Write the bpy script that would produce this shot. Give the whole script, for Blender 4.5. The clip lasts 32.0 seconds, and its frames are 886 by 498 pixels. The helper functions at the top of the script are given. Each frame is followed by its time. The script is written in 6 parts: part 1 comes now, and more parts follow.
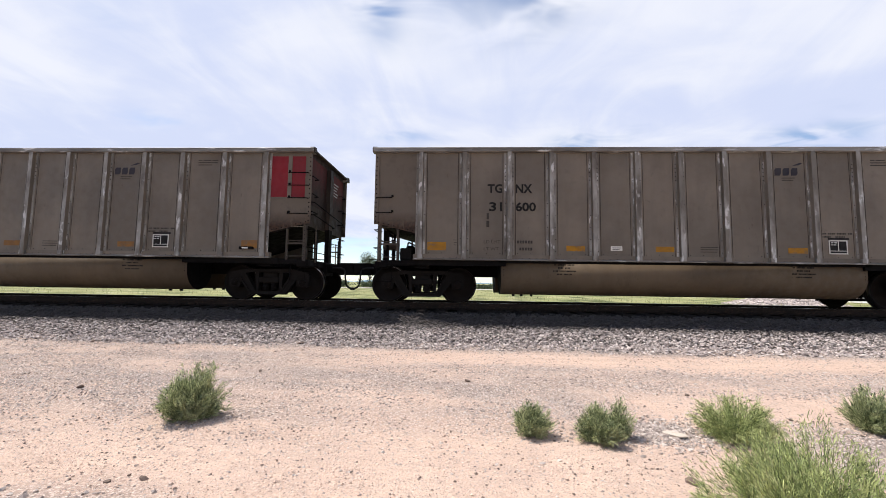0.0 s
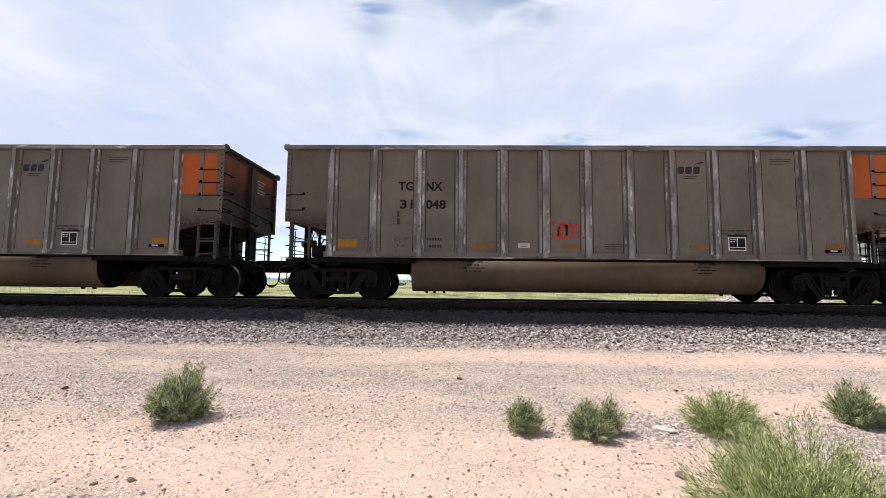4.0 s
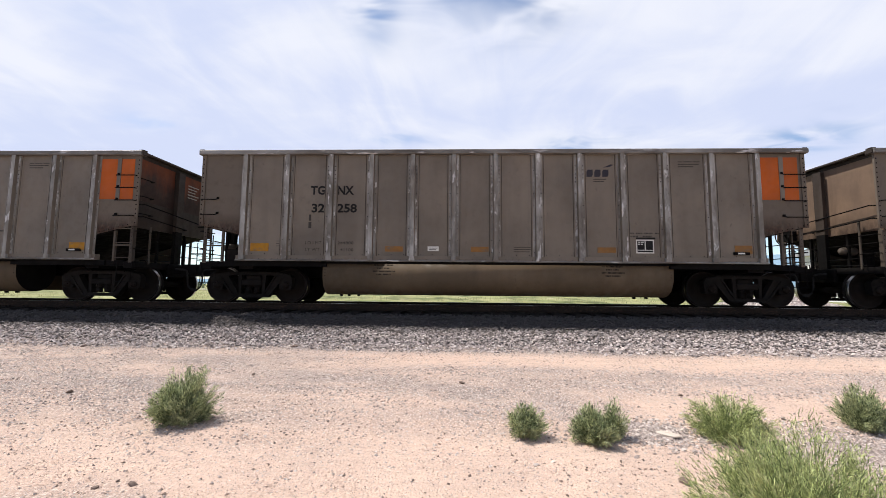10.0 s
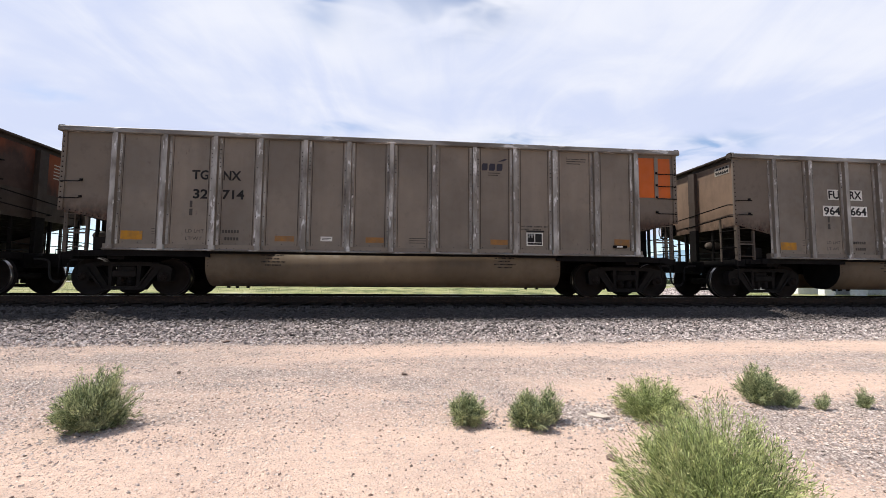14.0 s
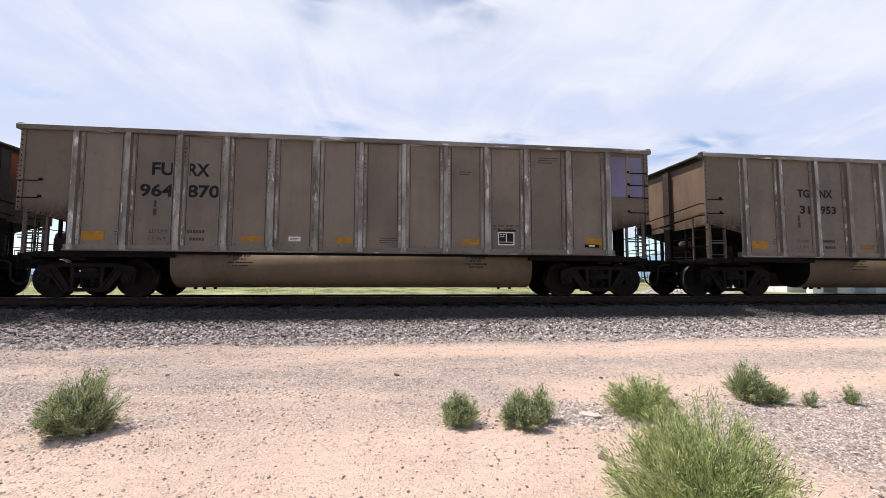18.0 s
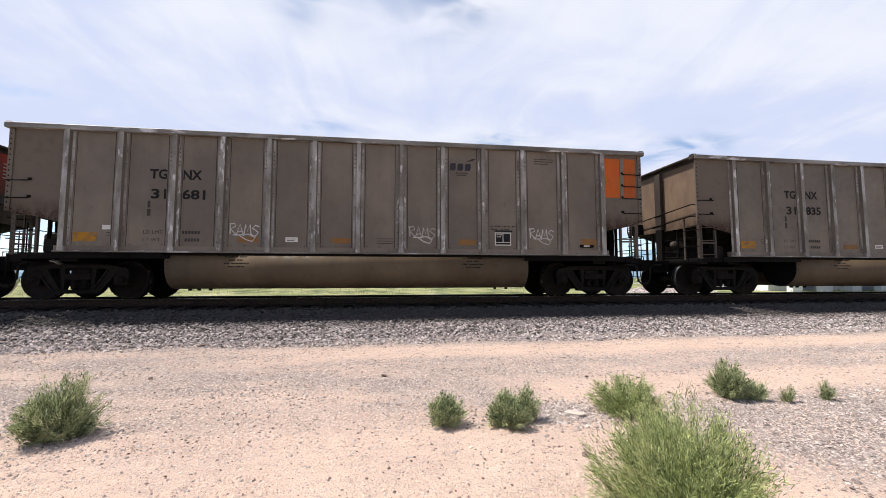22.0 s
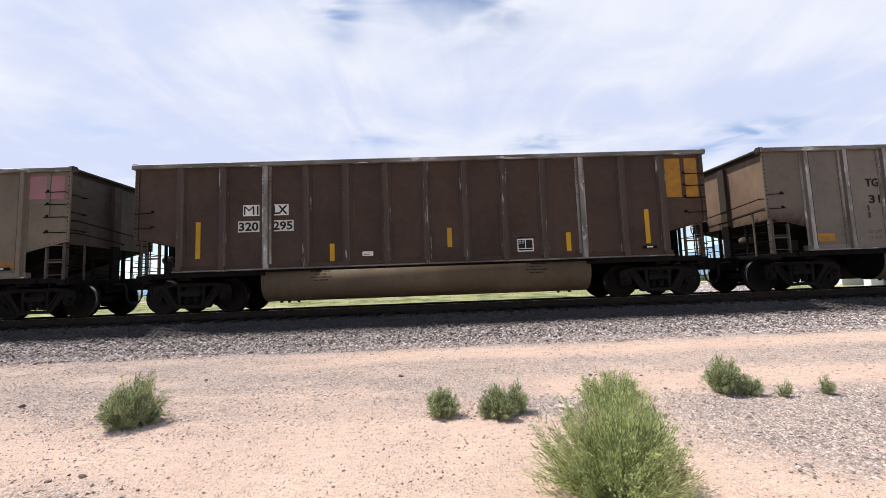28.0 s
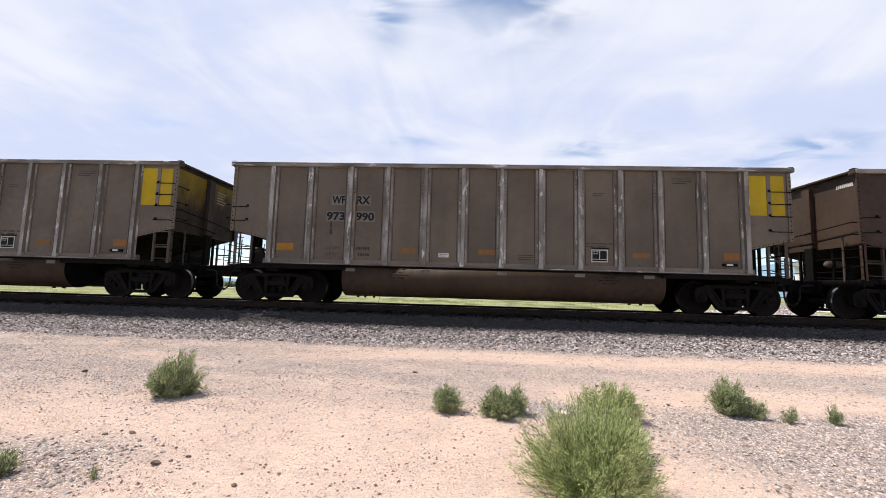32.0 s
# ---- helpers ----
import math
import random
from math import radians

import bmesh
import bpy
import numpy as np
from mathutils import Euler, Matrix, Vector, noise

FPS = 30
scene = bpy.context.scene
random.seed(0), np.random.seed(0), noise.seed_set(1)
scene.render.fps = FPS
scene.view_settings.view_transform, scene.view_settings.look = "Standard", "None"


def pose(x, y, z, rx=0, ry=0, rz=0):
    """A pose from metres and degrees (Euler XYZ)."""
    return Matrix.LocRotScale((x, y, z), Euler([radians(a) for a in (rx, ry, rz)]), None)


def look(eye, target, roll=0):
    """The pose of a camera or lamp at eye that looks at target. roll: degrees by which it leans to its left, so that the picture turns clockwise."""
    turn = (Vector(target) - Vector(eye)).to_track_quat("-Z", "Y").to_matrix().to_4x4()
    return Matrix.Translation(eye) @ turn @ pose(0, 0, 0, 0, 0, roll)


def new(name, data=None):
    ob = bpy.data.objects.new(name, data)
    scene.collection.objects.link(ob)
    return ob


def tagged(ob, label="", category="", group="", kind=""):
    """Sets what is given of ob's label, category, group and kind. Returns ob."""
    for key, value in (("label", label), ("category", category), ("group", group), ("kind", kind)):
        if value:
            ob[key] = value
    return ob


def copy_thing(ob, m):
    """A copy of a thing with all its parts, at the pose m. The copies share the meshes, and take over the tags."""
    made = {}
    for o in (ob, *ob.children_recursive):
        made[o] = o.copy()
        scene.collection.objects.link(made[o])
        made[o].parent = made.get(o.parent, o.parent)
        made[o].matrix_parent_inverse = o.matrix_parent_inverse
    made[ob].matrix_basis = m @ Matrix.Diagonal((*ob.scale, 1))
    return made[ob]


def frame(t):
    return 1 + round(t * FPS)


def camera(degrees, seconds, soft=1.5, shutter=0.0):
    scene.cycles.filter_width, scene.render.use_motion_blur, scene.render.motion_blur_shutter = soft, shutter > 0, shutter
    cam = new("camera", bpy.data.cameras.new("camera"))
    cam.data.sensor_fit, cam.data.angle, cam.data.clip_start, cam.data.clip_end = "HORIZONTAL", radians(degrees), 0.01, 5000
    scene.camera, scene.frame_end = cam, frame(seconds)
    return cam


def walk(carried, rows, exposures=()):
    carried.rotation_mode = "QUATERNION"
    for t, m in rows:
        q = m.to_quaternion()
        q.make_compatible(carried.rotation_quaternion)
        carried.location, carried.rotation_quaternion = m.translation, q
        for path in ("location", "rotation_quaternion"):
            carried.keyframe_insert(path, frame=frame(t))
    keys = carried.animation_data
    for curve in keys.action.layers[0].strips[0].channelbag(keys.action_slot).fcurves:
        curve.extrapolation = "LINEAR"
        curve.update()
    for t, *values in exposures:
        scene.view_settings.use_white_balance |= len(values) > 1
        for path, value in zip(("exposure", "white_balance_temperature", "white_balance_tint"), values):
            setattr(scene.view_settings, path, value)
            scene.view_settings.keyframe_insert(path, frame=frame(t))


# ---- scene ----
cam = camera(95.0, 32.0, soft=0.6)
METRES, EYE, TILT, LEAN, TURN = 1.738, 1.5, 0.0, 0.0, 2.72
ROWS = [
    (0.0, 0.0, 0.0, 0.0, -0.07, 4.81, -0.82),
    (0.5, 0.0013, 0.0022, -0.0009, -0.19, 4.88, -0.69),
    (1.0, 0.0015, 0.0044, -0.0025, -0.11, 4.93, -0.62),
    (1.5, 0.0026, 0.0055, -0.0033, -0.01, 4.95, -0.63),
    (2.0, 0.0022, 0.0046, -0.0027, -0.07, 4.9, -0.64),
    (2.5, 0.0018, 0.0038, -0.0024, -0.27, 4.82, -0.62),
    (3.0, 0.001, 0.0027, -0.0017, -0.55, 4.73, -0.56),
    (3.5, -0.0085, 0.0027, -0.0028, -0.99, 4.68, -0.6),
    (5.5, 0.0152, 0.0086, -0.0023, -1.67, 4.13, -0.6),
    (6.0, 0.0142, 0.0098, -0.0038, -1.72, 4.1, -0.66),
    (6.5, 0.0182, 0.0105, -0.0026, -1.43, 4.15, -0.74),
    (7.0, 0.0144, 0.0107, -0.0043, -1.07, 4.46, -0.89),
    (7.5, 0.0124, 0.0087, -0.0043, -0.56, 4.86, -0.96),
    (8.0, 0.0096, 0.0032, -0.0041, -0.19, 5.24, -0.9),
    (8.5, 0.0094, -0.0015, -0.0015, -0.04, 5.44, -0.77),
    (9.0, 0.0128, -0.0021, -0.0008, -0.03, 5.51, -0.61),
    (9.5, 0.0156, 0.0015, -0.0025, -0.24, 5.36, -0.53),
    (10.0, 0.0139, 0.0051, -0.0048, -0.66, 5.15, -0.51),
    (10.5, 0.0126, 0.0133, -0.0077, -1.41, 5.02, -0.58),
    (11.0, 0.0095, 0.0204, -0.0082, -2.32, 4.97, -0.66),
    (11.5, 0.0063, 0.0221, -0.0077, -3.44, 5.0, -0.66),
    (12.0, 0.0056, 0.0199, -0.0077, -4.74, 4.97, -0.62),
    (12.5, 0.011, 0.0174, -0.0075, -6.02, 4.81, -0.53),
    (13.0, 0.0181, 0.0164, -0.0078, -7.23, 4.51, -0.47),
    (13.5, 0.0183, 0.0184, -0.0092, -8.08, 4.24, -0.44),
    (14.0, 0.0165, 0.0215, -0.0105, -8.58, 4.09, -0.44),
    (14.5, 0.0187, 0.0247, -0.0107, -8.83, 4.02, -0.41),
    (16.5, 0.0265, 0.0223, -0.0101, -9.4, 4.32, -0.08),
    (17.0, 0.0284, 0.0231, -0.01, -9.42, 4.27, -0.02),
    (17.5, 0.0291, 0.0268, -0.0102, -9.5, 4.19, -0.04),
    (18.0, 0.0298, 0.0296, -0.0101, -9.47, 4.09, -0.17),
    (18.5, 0.0276, 0.0318, -0.0129, -9.34, 4.05, -0.39),
    (19.0, 0.0279, 0.0285, -0.012, -9.21, 3.98, -0.6),
    (19.5, 0.0283, 0.0246, -0.0106, -9.31, 3.88, -0.73),
    (20.0, 0.0298, 0.0266, -0.0104, -9.81, 3.77, -0.76),
    (20.5, 0.0337, 0.029, -0.0092, -10.43, 3.77, -0.6),
    (21.0, 0.0378, 0.0275, -0.0087, -10.95, 3.88, -0.34),
    (21.5, 0.0409, 0.0219, -0.0079, -11.1, 4.01, -0.1),
    (22.0, 0.0405, 0.0176, -0.0063, -11.01, 4.1, 0.05),
    (22.5, 0.04, 0.0162, -0.0056, -10.86, 4.2, 0.09),
    (23.0, 0.0394, 0.0157, -0.0039, -10.75, 4.36, 0.02),
    (23.5, 0.0402, 0.014, -0.0025, -10.74, 4.62, -0.11),
    (24.0, 0.0405, 0.0085, -0.0032, -10.9, 5.05, -0.29),
    (24.5, 0.0453, 0.0048, -0.0017, -11.33, 5.44, -0.49),
    (25.0, 0.0512, 0.0029, -0.0004, -11.82, 5.9, -0.6),
    (25.5, 0.0767, -0.0011, 0.0021, -11.89, 6.16, -0.38),
    (27.5, 0.2634, -0.2414, -0.0019, -6.31, 5.37, 2.01),
    (28.0, 0.3219, -0.325, -0.0002, -4.14, 5.15, 2.09),
    (28.5, 0.3411, -0.4242, 0.0059, -2.3, 4.94, 1.86),
    (29.0, 0.429, -0.4966, 0.0124, -0.81, 4.96, 1.14),
    (29.5, 0.4851, -0.5362, 0.0178, 0.09, 5.03, 0.24),
    (30.0, 0.4755, -0.5434, 0.0192, 0.7, 5.24, -0.75),
    (30.5, 0.4511, -0.5181, 0.0149, 0.85, 5.42, -1.35),
    (31.0, 0.4408, -0.5038, 0.0108, 0.75, 5.51, -1.58),
    (31.5, 0.4403, -0.506, 0.0101, 0.53, 5.55, -1.64),
    (32.0, 0.4391, -0.5175, 0.0086, 0.26, 5.52, -1.61),
]
walk(cam, [(t, pose(0, 0, EYE, TILT, LEAN, TURN) @ pose(METRES * x, METRES * y, METRES * z, 90 + pitch, roll, yaw)) for t, x, y, z, yaw, pitch, roll in ROWS])

# ---------------------------------------------------------------- sky and sun
SUN_TO = Vector((-0.55, 0.155, 1.0)).normalized()
sun = new("sun", bpy.data.lights.new("sun", "SUN"))
sun.data.energy, sun.data.angle, sun.data.color = 5.0, radians(0.6), (1.0, 0.95, 0.88)
sun.matrix_world = look((0, 0, 60), Vector((0, 0, 60)) - SUN_TO)
tagged(sun, kind="structure")

world = bpy.data.worlds.new("sky")
scene.world = world
world.use_nodes = True
wn, wl = world.node_tree.nodes, world.node_tree.links
wn.clear()


def wnode(kind, **values):
    n = wn.new(kind)
    for k, v in values.items():
        n.inputs[k].default_value = v
    return n


def wmath(op, a, b=None, clamp=False):
    n = wn.new("ShaderNodeMath")
    n.operation, n.use_clamp = op, clamp
    for i, v in enumerate((a, b)):
        if v is None:
            continue
        if isinstance(v, (int, float)):
            n.inputs[i].default_value = v
        else:
            wl.new(v, n.inputs[i])
    return n.outputs[0]


def smooth(value, a, b, lo=0.0, hi=1.0):
    n = wn.new("ShaderNodeMapRange")
    n.interpolation_type = "SMOOTHSTEP"
    wl.new(value, n.inputs[0])
    for i, v in enumerate((a, b, lo, hi)):
        n.inputs[i + 1].default_value = v
    return n.outputs[0]


sky = wn.new("ShaderNodeTexSky")
sky.sky_type, sky.sun_disc = "NISHITA", False
sky.sun_elevation = math.asin(SUN_TO.z)
sky.sun_rotation = math.atan2(SUN_TO.x, SUN_TO.y)
sky.altitude, sky.dust_density = 1500, 0.6
coord = wn.new("ShaderNodeTexCoord")
split = wn.new("ShaderNodeSeparateXYZ")
wl.new(coord.outputs["Generated"], split.inputs[0])
# clouds lie on a plane high above: direction divided by its height
height = wmath("MAXIMUM", split.outputs[2], 0.02)
lift = wmath("ADD", height, 0.12)
flat = wn.new("ShaderNodeCombineXYZ")
wl.new(wmath("DIVIDE", split.outputs[0], lift), flat.inputs[0])
wl.new(wmath("DIVIDE", split.outputs[1], lift), flat.inputs[1])
big = wnode("ShaderNodeTexNoise", Scale=0.8, Detail=4.0, Roughness=0.5, Distortion=0.4)
fine = wnode("ShaderNodeTexNoise", Scale=2.0, Detail=5.0, Roughness=0.5, Distortion=0.7)
turned = wn.new("ShaderNodeMapping")
turned.inputs["Location"].default_value = (3.1, 1.7, 0)
turned.inputs["Rotation"].default_value = (0, 0, radians(-25))
turned.inputs["Scale"].default_value = (0.75, 1.25, 1)
wl.new(flat.outputs[0], turned.inputs[0])
for n in (big, fine):
    wl.new(turned.outputs[0], n.inputs["Vector"])
noisy = wmath("ADD", wmath("MULTIPLY", big.outputs[0], 0.65), wmath("MULTIPLY", fine.outputs[0], 0.35))
# long thin streaks of high cloud
combed = wn.new("ShaderNodeMapping")
combed.inputs["Rotation"].default_value = (0, 0, radians(-6))
combed.inputs["Scale"].default_value = (1.7, 0.75, 1)
wl.new(flat.outputs[0], combed.inputs[0])
streaks = wnode("ShaderNodeTexNoise", Scale=1.6, Detail=6.0, Roughness=0.55, Distortion=1.3)
wl.new(combed.outputs[0], streaks.inputs["Vector"])
# the deck ends some degrees above the horizon, where clear sky shows
cover = smooth(noisy, 0.12, 0.36)
wisp = wnode("ShaderNodeTexNoise", Scale=4.5, Detail=3.0, Roughness=0.5, Distortion=0.6)
wl.new(turned.outputs[0], wisp.inputs["Vector"])


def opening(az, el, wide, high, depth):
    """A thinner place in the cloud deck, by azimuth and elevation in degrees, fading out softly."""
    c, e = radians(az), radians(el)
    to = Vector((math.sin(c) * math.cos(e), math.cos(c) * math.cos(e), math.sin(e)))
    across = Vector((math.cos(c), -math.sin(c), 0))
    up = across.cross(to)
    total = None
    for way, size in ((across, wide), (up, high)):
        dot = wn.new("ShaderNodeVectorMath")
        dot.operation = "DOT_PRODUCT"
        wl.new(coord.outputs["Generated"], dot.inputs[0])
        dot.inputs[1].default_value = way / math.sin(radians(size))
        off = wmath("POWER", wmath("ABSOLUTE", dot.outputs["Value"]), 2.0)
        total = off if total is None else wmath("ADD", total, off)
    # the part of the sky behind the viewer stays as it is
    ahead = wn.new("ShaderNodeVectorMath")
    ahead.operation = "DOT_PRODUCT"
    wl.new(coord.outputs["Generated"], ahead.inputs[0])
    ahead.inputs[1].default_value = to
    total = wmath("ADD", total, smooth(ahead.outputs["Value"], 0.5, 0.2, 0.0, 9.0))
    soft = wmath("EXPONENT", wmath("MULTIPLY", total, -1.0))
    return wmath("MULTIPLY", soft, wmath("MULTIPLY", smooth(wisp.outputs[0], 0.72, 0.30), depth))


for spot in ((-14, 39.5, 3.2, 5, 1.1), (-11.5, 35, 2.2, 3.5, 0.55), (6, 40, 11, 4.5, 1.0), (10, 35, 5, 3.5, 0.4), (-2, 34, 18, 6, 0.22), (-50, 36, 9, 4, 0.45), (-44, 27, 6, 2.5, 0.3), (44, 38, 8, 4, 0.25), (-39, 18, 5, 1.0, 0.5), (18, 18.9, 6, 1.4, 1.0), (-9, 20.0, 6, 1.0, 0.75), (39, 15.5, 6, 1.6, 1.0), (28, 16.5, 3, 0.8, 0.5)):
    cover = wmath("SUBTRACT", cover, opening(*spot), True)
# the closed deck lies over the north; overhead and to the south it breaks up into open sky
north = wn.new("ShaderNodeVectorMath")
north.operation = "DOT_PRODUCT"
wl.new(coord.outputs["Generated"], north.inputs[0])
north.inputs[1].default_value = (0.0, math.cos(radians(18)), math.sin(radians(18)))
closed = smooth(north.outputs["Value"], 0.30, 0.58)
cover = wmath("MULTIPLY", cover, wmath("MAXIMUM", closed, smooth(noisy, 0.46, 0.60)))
deck = smooth(wmath("ADD", split.outputs[2], wmath("MULTIPLY", fine.outputs[0], 0.09)), 0.10, 0.19)
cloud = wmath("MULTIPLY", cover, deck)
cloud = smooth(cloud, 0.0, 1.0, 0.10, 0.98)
tone = wn.new("ShaderNodeMix")
tone.data_type = "RGBA"
wl.new(smooth(wmath("ADD", wmath("MULTIPLY", noisy, 0.7), wmath("MULTIPLY", streaks.outputs[0], 0.3)), 0.40, 0.60), tone.inputs[0])
tone.inputs[6].default_value = (0.70, 0.765, 0.985, 1)
tone.inputs[7].default_value = (0.905, 0.93, 1.03, 1)
clear = wnode("ShaderNodeBackground", Strength=0.15)
white = wnode("ShaderNodeBackground", Strength=0.84)
wl.new(sky.outputs[0], clear.inputs[0])
wl.new(tone.outputs[2], white.inputs[0])
mixed = wn.new("ShaderNodeMixShader")
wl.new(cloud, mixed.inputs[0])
wl.new(clear.outputs[0], mixed.inputs[1])
wl.new(white.outputs[0], mixed.inputs[2])
out = wn.new("ShaderNodeOutputWorld")
wl.new(mixed.outputs[0], out.inputs[0])
scene.view_settings.exposure = 0.22


# ---------------------------------------------------------------- materials
TRACK_Y, RAIL_Z = 11.37, 1.0


class Shade:
    """A small builder of node materials."""

    def __init__(self, name, rough=0.8, metal=0.0, spec=0.4):
        self.mat = bpy.data.materials.new(name)
        self.mat.use_nodes = True
        self.n, self.l = self.mat.node_tree.nodes, self.mat.node_tree.links
        self.bsdf = self.n["Principled BSDF"]
        self.bsdf.inputs["Roughness"].default_value = rough
        self.bsdf.inputs["Metallic"].default_value = metal
        self.bsdf.inputs["Specular IOR Level"].default_value = spec
        self.pos = None

    def put(self, socket, value):
        if hasattr(value, "node"):
            self.l.new(value, socket)
        elif isinstance(value, (int, float)):
            socket.default_value = value
        else:
            socket.default_value = (*value, 1) if len(value) == 3 else value

    def place(self, shift=True, where="Object"):
        """Coordinates in metres; shifted at random for every object, so that repeats differ."""
        c = self.n.new("ShaderNodeTexCoord").outputs[where]
        if shift:
            add = self.n.new("ShaderNodeVectorMath")
            add.operation = "MULTIPLY_ADD"
            info = self.n.new("ShaderNodeObjectInfo")
            self.l.new(info.outputs["Random"], add.inputs[0])
            add.inputs[1].default_value = (37.0, 11.0, 53.0)
            self.l.new(c, add.inputs[2])
            c = add.outputs[0]
        self.pos = c
        return c

    def noise(self, scale=5.0, detail=5.0, rough=0.55, stretch=(1, 1, 1), lo=0.35, hi=0.65):
        m = self.n.new("ShaderNodeMapping")
        m.inputs["Scale"].default_value = stretch
        self.l.new(self.pos, m.inputs[0])
        t = self.n.new("ShaderNodeTexNoise")
        t.inputs["Scale"].default_value, t.inputs["Detail"].default_value, t.inputs["Roughness"].default_value = scale, detail, rough
        self.l.new(m.outputs[0], t.inputs["Vector"])
        return self.ramp(t.outputs[0], lo, hi)

    def ramp(self, v, lo, hi, a=0.0, b=1.0):
        r = self.n.new("ShaderNodeMapRange")
        self.put(r.inputs[0], v)
        for i, x in enumerate((lo, hi, a, b)):
            r.inputs[i + 1].default_value = x
        return r.outputs[0]

    def mix(self, f, a, b, kind="MIX"):
        m = self.n.new("ShaderNodeMix")
        m.data_type, m.blend_type = "RGBA", kind
        self.put(m.inputs[0], f)
        self.put(m.inputs[6], a)
        self.put(m.inputs[7], b)
        return m.outputs[2]

    def math(self, op, a, b):
        m = self.n.new("ShaderNodeMath")
        m.operation = op
        self.put(m.inputs[0], a)
        self.put(m.inputs[1], b)
        return m.outputs[0]

    def random(self, island=False):
        if island:
            return self.n.new("ShaderNodeNewGeometry").outputs["Random Per Island"]
        return self.n.new("ShaderNodeObjectInfo").outputs["Random"]

    def axis(self, i, where="Object"):
        s = self.n.new("ShaderNodeSeparateXYZ")
        self.l.new(self.n.new("ShaderNodeTexCoord").outputs[where], s.inputs[0])
        return s.outputs[i]

    def done(self, colour, rough=None, bump=None, depth=0.01, strength=0.5):
        self.put(self.bsdf.inputs["Base Color"], colour)
        if rough is not None:
            self.put(self.bsdf.inputs["Roughness"], rough)
        if bump is not None:
            b = self.n.new("ShaderNodeBump")
            b.inputs["Distance"].default_value, b.inputs["Strength"].default_value = depth, strength
            self.l.new(bump, b.inputs["Height"])
            self.l.new(b.outputs[0], self.bsdf.inputs["Normal"])
        return self.mat


def weathered(name, a, b, dirt, rough=0.62, metal=0.0, streak=0.55, stain=(0.075, 0.05, 0.035), spec=0.2):
    """Weathered paint or bare sheet: two tones, vertical streaks, blotches of grime and rusty spots."""
    s = Shade(name, rough, metal, spec)
    s.place()
    c = s.mix(s.noise(0.55, 4, 0.5, (1, 1, 1), 0.4, 0.6), [1.1 * t for t in a], [0.9 * t for t in b])
    c = s.mix(s.math("MULTIPLY", s.noise(1.5, 5, 0.55, (2.2, 2.2, 0.3), 0.40, 0.75), streak), c, dirt)
    c = s.mix(s.math("MULTIPLY", s.noise(4.5, 6, 0.65, (1, 1, 1), 0.56, 0.8), 0.45), c, dirt)
    c = s.mix(s.math("MULTIPLY", s.noise(9, 4, 0.6, (1, 1, 0.6), 0.66, 0.76), 0.6), c, stain)
    c = s.mix(s.math("MULTIPLY", s.random(), 0.22), c, dirt)
    fine = s.noise(120, 3, 0.6, (1, 1, 1), 0.2, 0.8)
    return s.done(c, s.ramp(s.noise(6, 4), 0, 1, rough - 0.1, rough + 0.18), fine, 0.002, 0.35)


PAINT = weathered("grey_brown_sheet", (0.156, 0.1255, 0.0965), (0.134, 0.108, 0.0835), (0.085, 0.0665, 0.0505), streak=0.32, rough=0.52, spec=0.34)


def end_paint():
    """The grey-brown sheet of the end panels, with rust creeping up from the lower edge."""
    s = Shade("rust_edged_sheet", 0.65, 0.0, 0.2)
    s.place()
    c = s.mix(s.noise(0.7, 4), (0.130, 0.104, 0.081), (0.114, 0.091, 0.071))
    c = s.mix(s.math("MULTIPLY", s.noise(4.5, 6, 0.65, (1, 1, 1), 0.52, 0.8), 0.5), c, (0.055, 0.044, 0.036))
    low = s.ramp(s.axis(2), 2.25, 1.85)
    rust = s.math("MULTIPLY", low, s.noise(5, 6, 0.7, (1, 1, 0.5), 0.22, 0.52))
    c = s.mix(rust, c, s.mix(s.noise(14, 4), (0.06, 0.031, 0.019), (0.025, 0.016, 0.012)))
    return s.done(c, 0.72, s.noise(90, 4), 0.003, 0.4)


UMBER = weathered("umber_grey_sheet", (0.126, 0.099, 0.072), (0.108, 0.085, 0.062), (0.067, 0.0515, 0.037), streak=0.32, rough=0.55, spec=0.3)
GOLD = weathered("golden_reflective_strip", (0.48, 0.27, 0.012), (0.42, 0.235, 0.012), (0.25, 0.15, 0.03), streak=0.3)
GRIMY = weathered("grimy_brown_angle_iron", (0.082, 0.064, 0.049), (0.066, 0.051, 0.040), (0.035, 0.028, 0.023), streak=0.6)
ENDPAINT = end_paint()
TUBPAINT = weathered("tan_tub_sheet", (0.130, 0.0925, 0.0585), (0.107, 0.076, 0.048), (0.056, 0.039, 0.0255), streak=0.3)
TUBBROWN = weathered("brown_tub_sheet", (0.06427, 0.04059, 0.02537), (0.05412, 0.03383, 0.02198), (0.03045, 0.0203, 0.01353), streak=0.3)
TANPAINT = weathered("tan_painted_sheet", (0.15, 0.119, 0.085), (0.13, 0.103, 0.074), (0.084, 0.066, 0.048), streak=0.3)
BROWN = weathered("dark_brown_paint", (0.055, 0.033, 0.022), (0.046, 0.028, 0.019), (0.031, 0.0205, 0.0155), streak=0.35)
ORANGE = weathered("orange_paint", (0.44, 0.088, 0.010), (0.38, 0.078, 0.010), (0.20, 0.065, 0.024), streak=0.35)
RED = weathered("red_paint", (0.20, 0.014, 0.02), (0.17, 0.014, 0.02), (0.09, 0.018, 0.02), streak=0.3)
SCARLET = weathered("scarlet_paint", (0.55, 0.035, 0.02), (0.5, 0.03, 0.02), (0.2, 0.03, 0.02), streak=0.3)
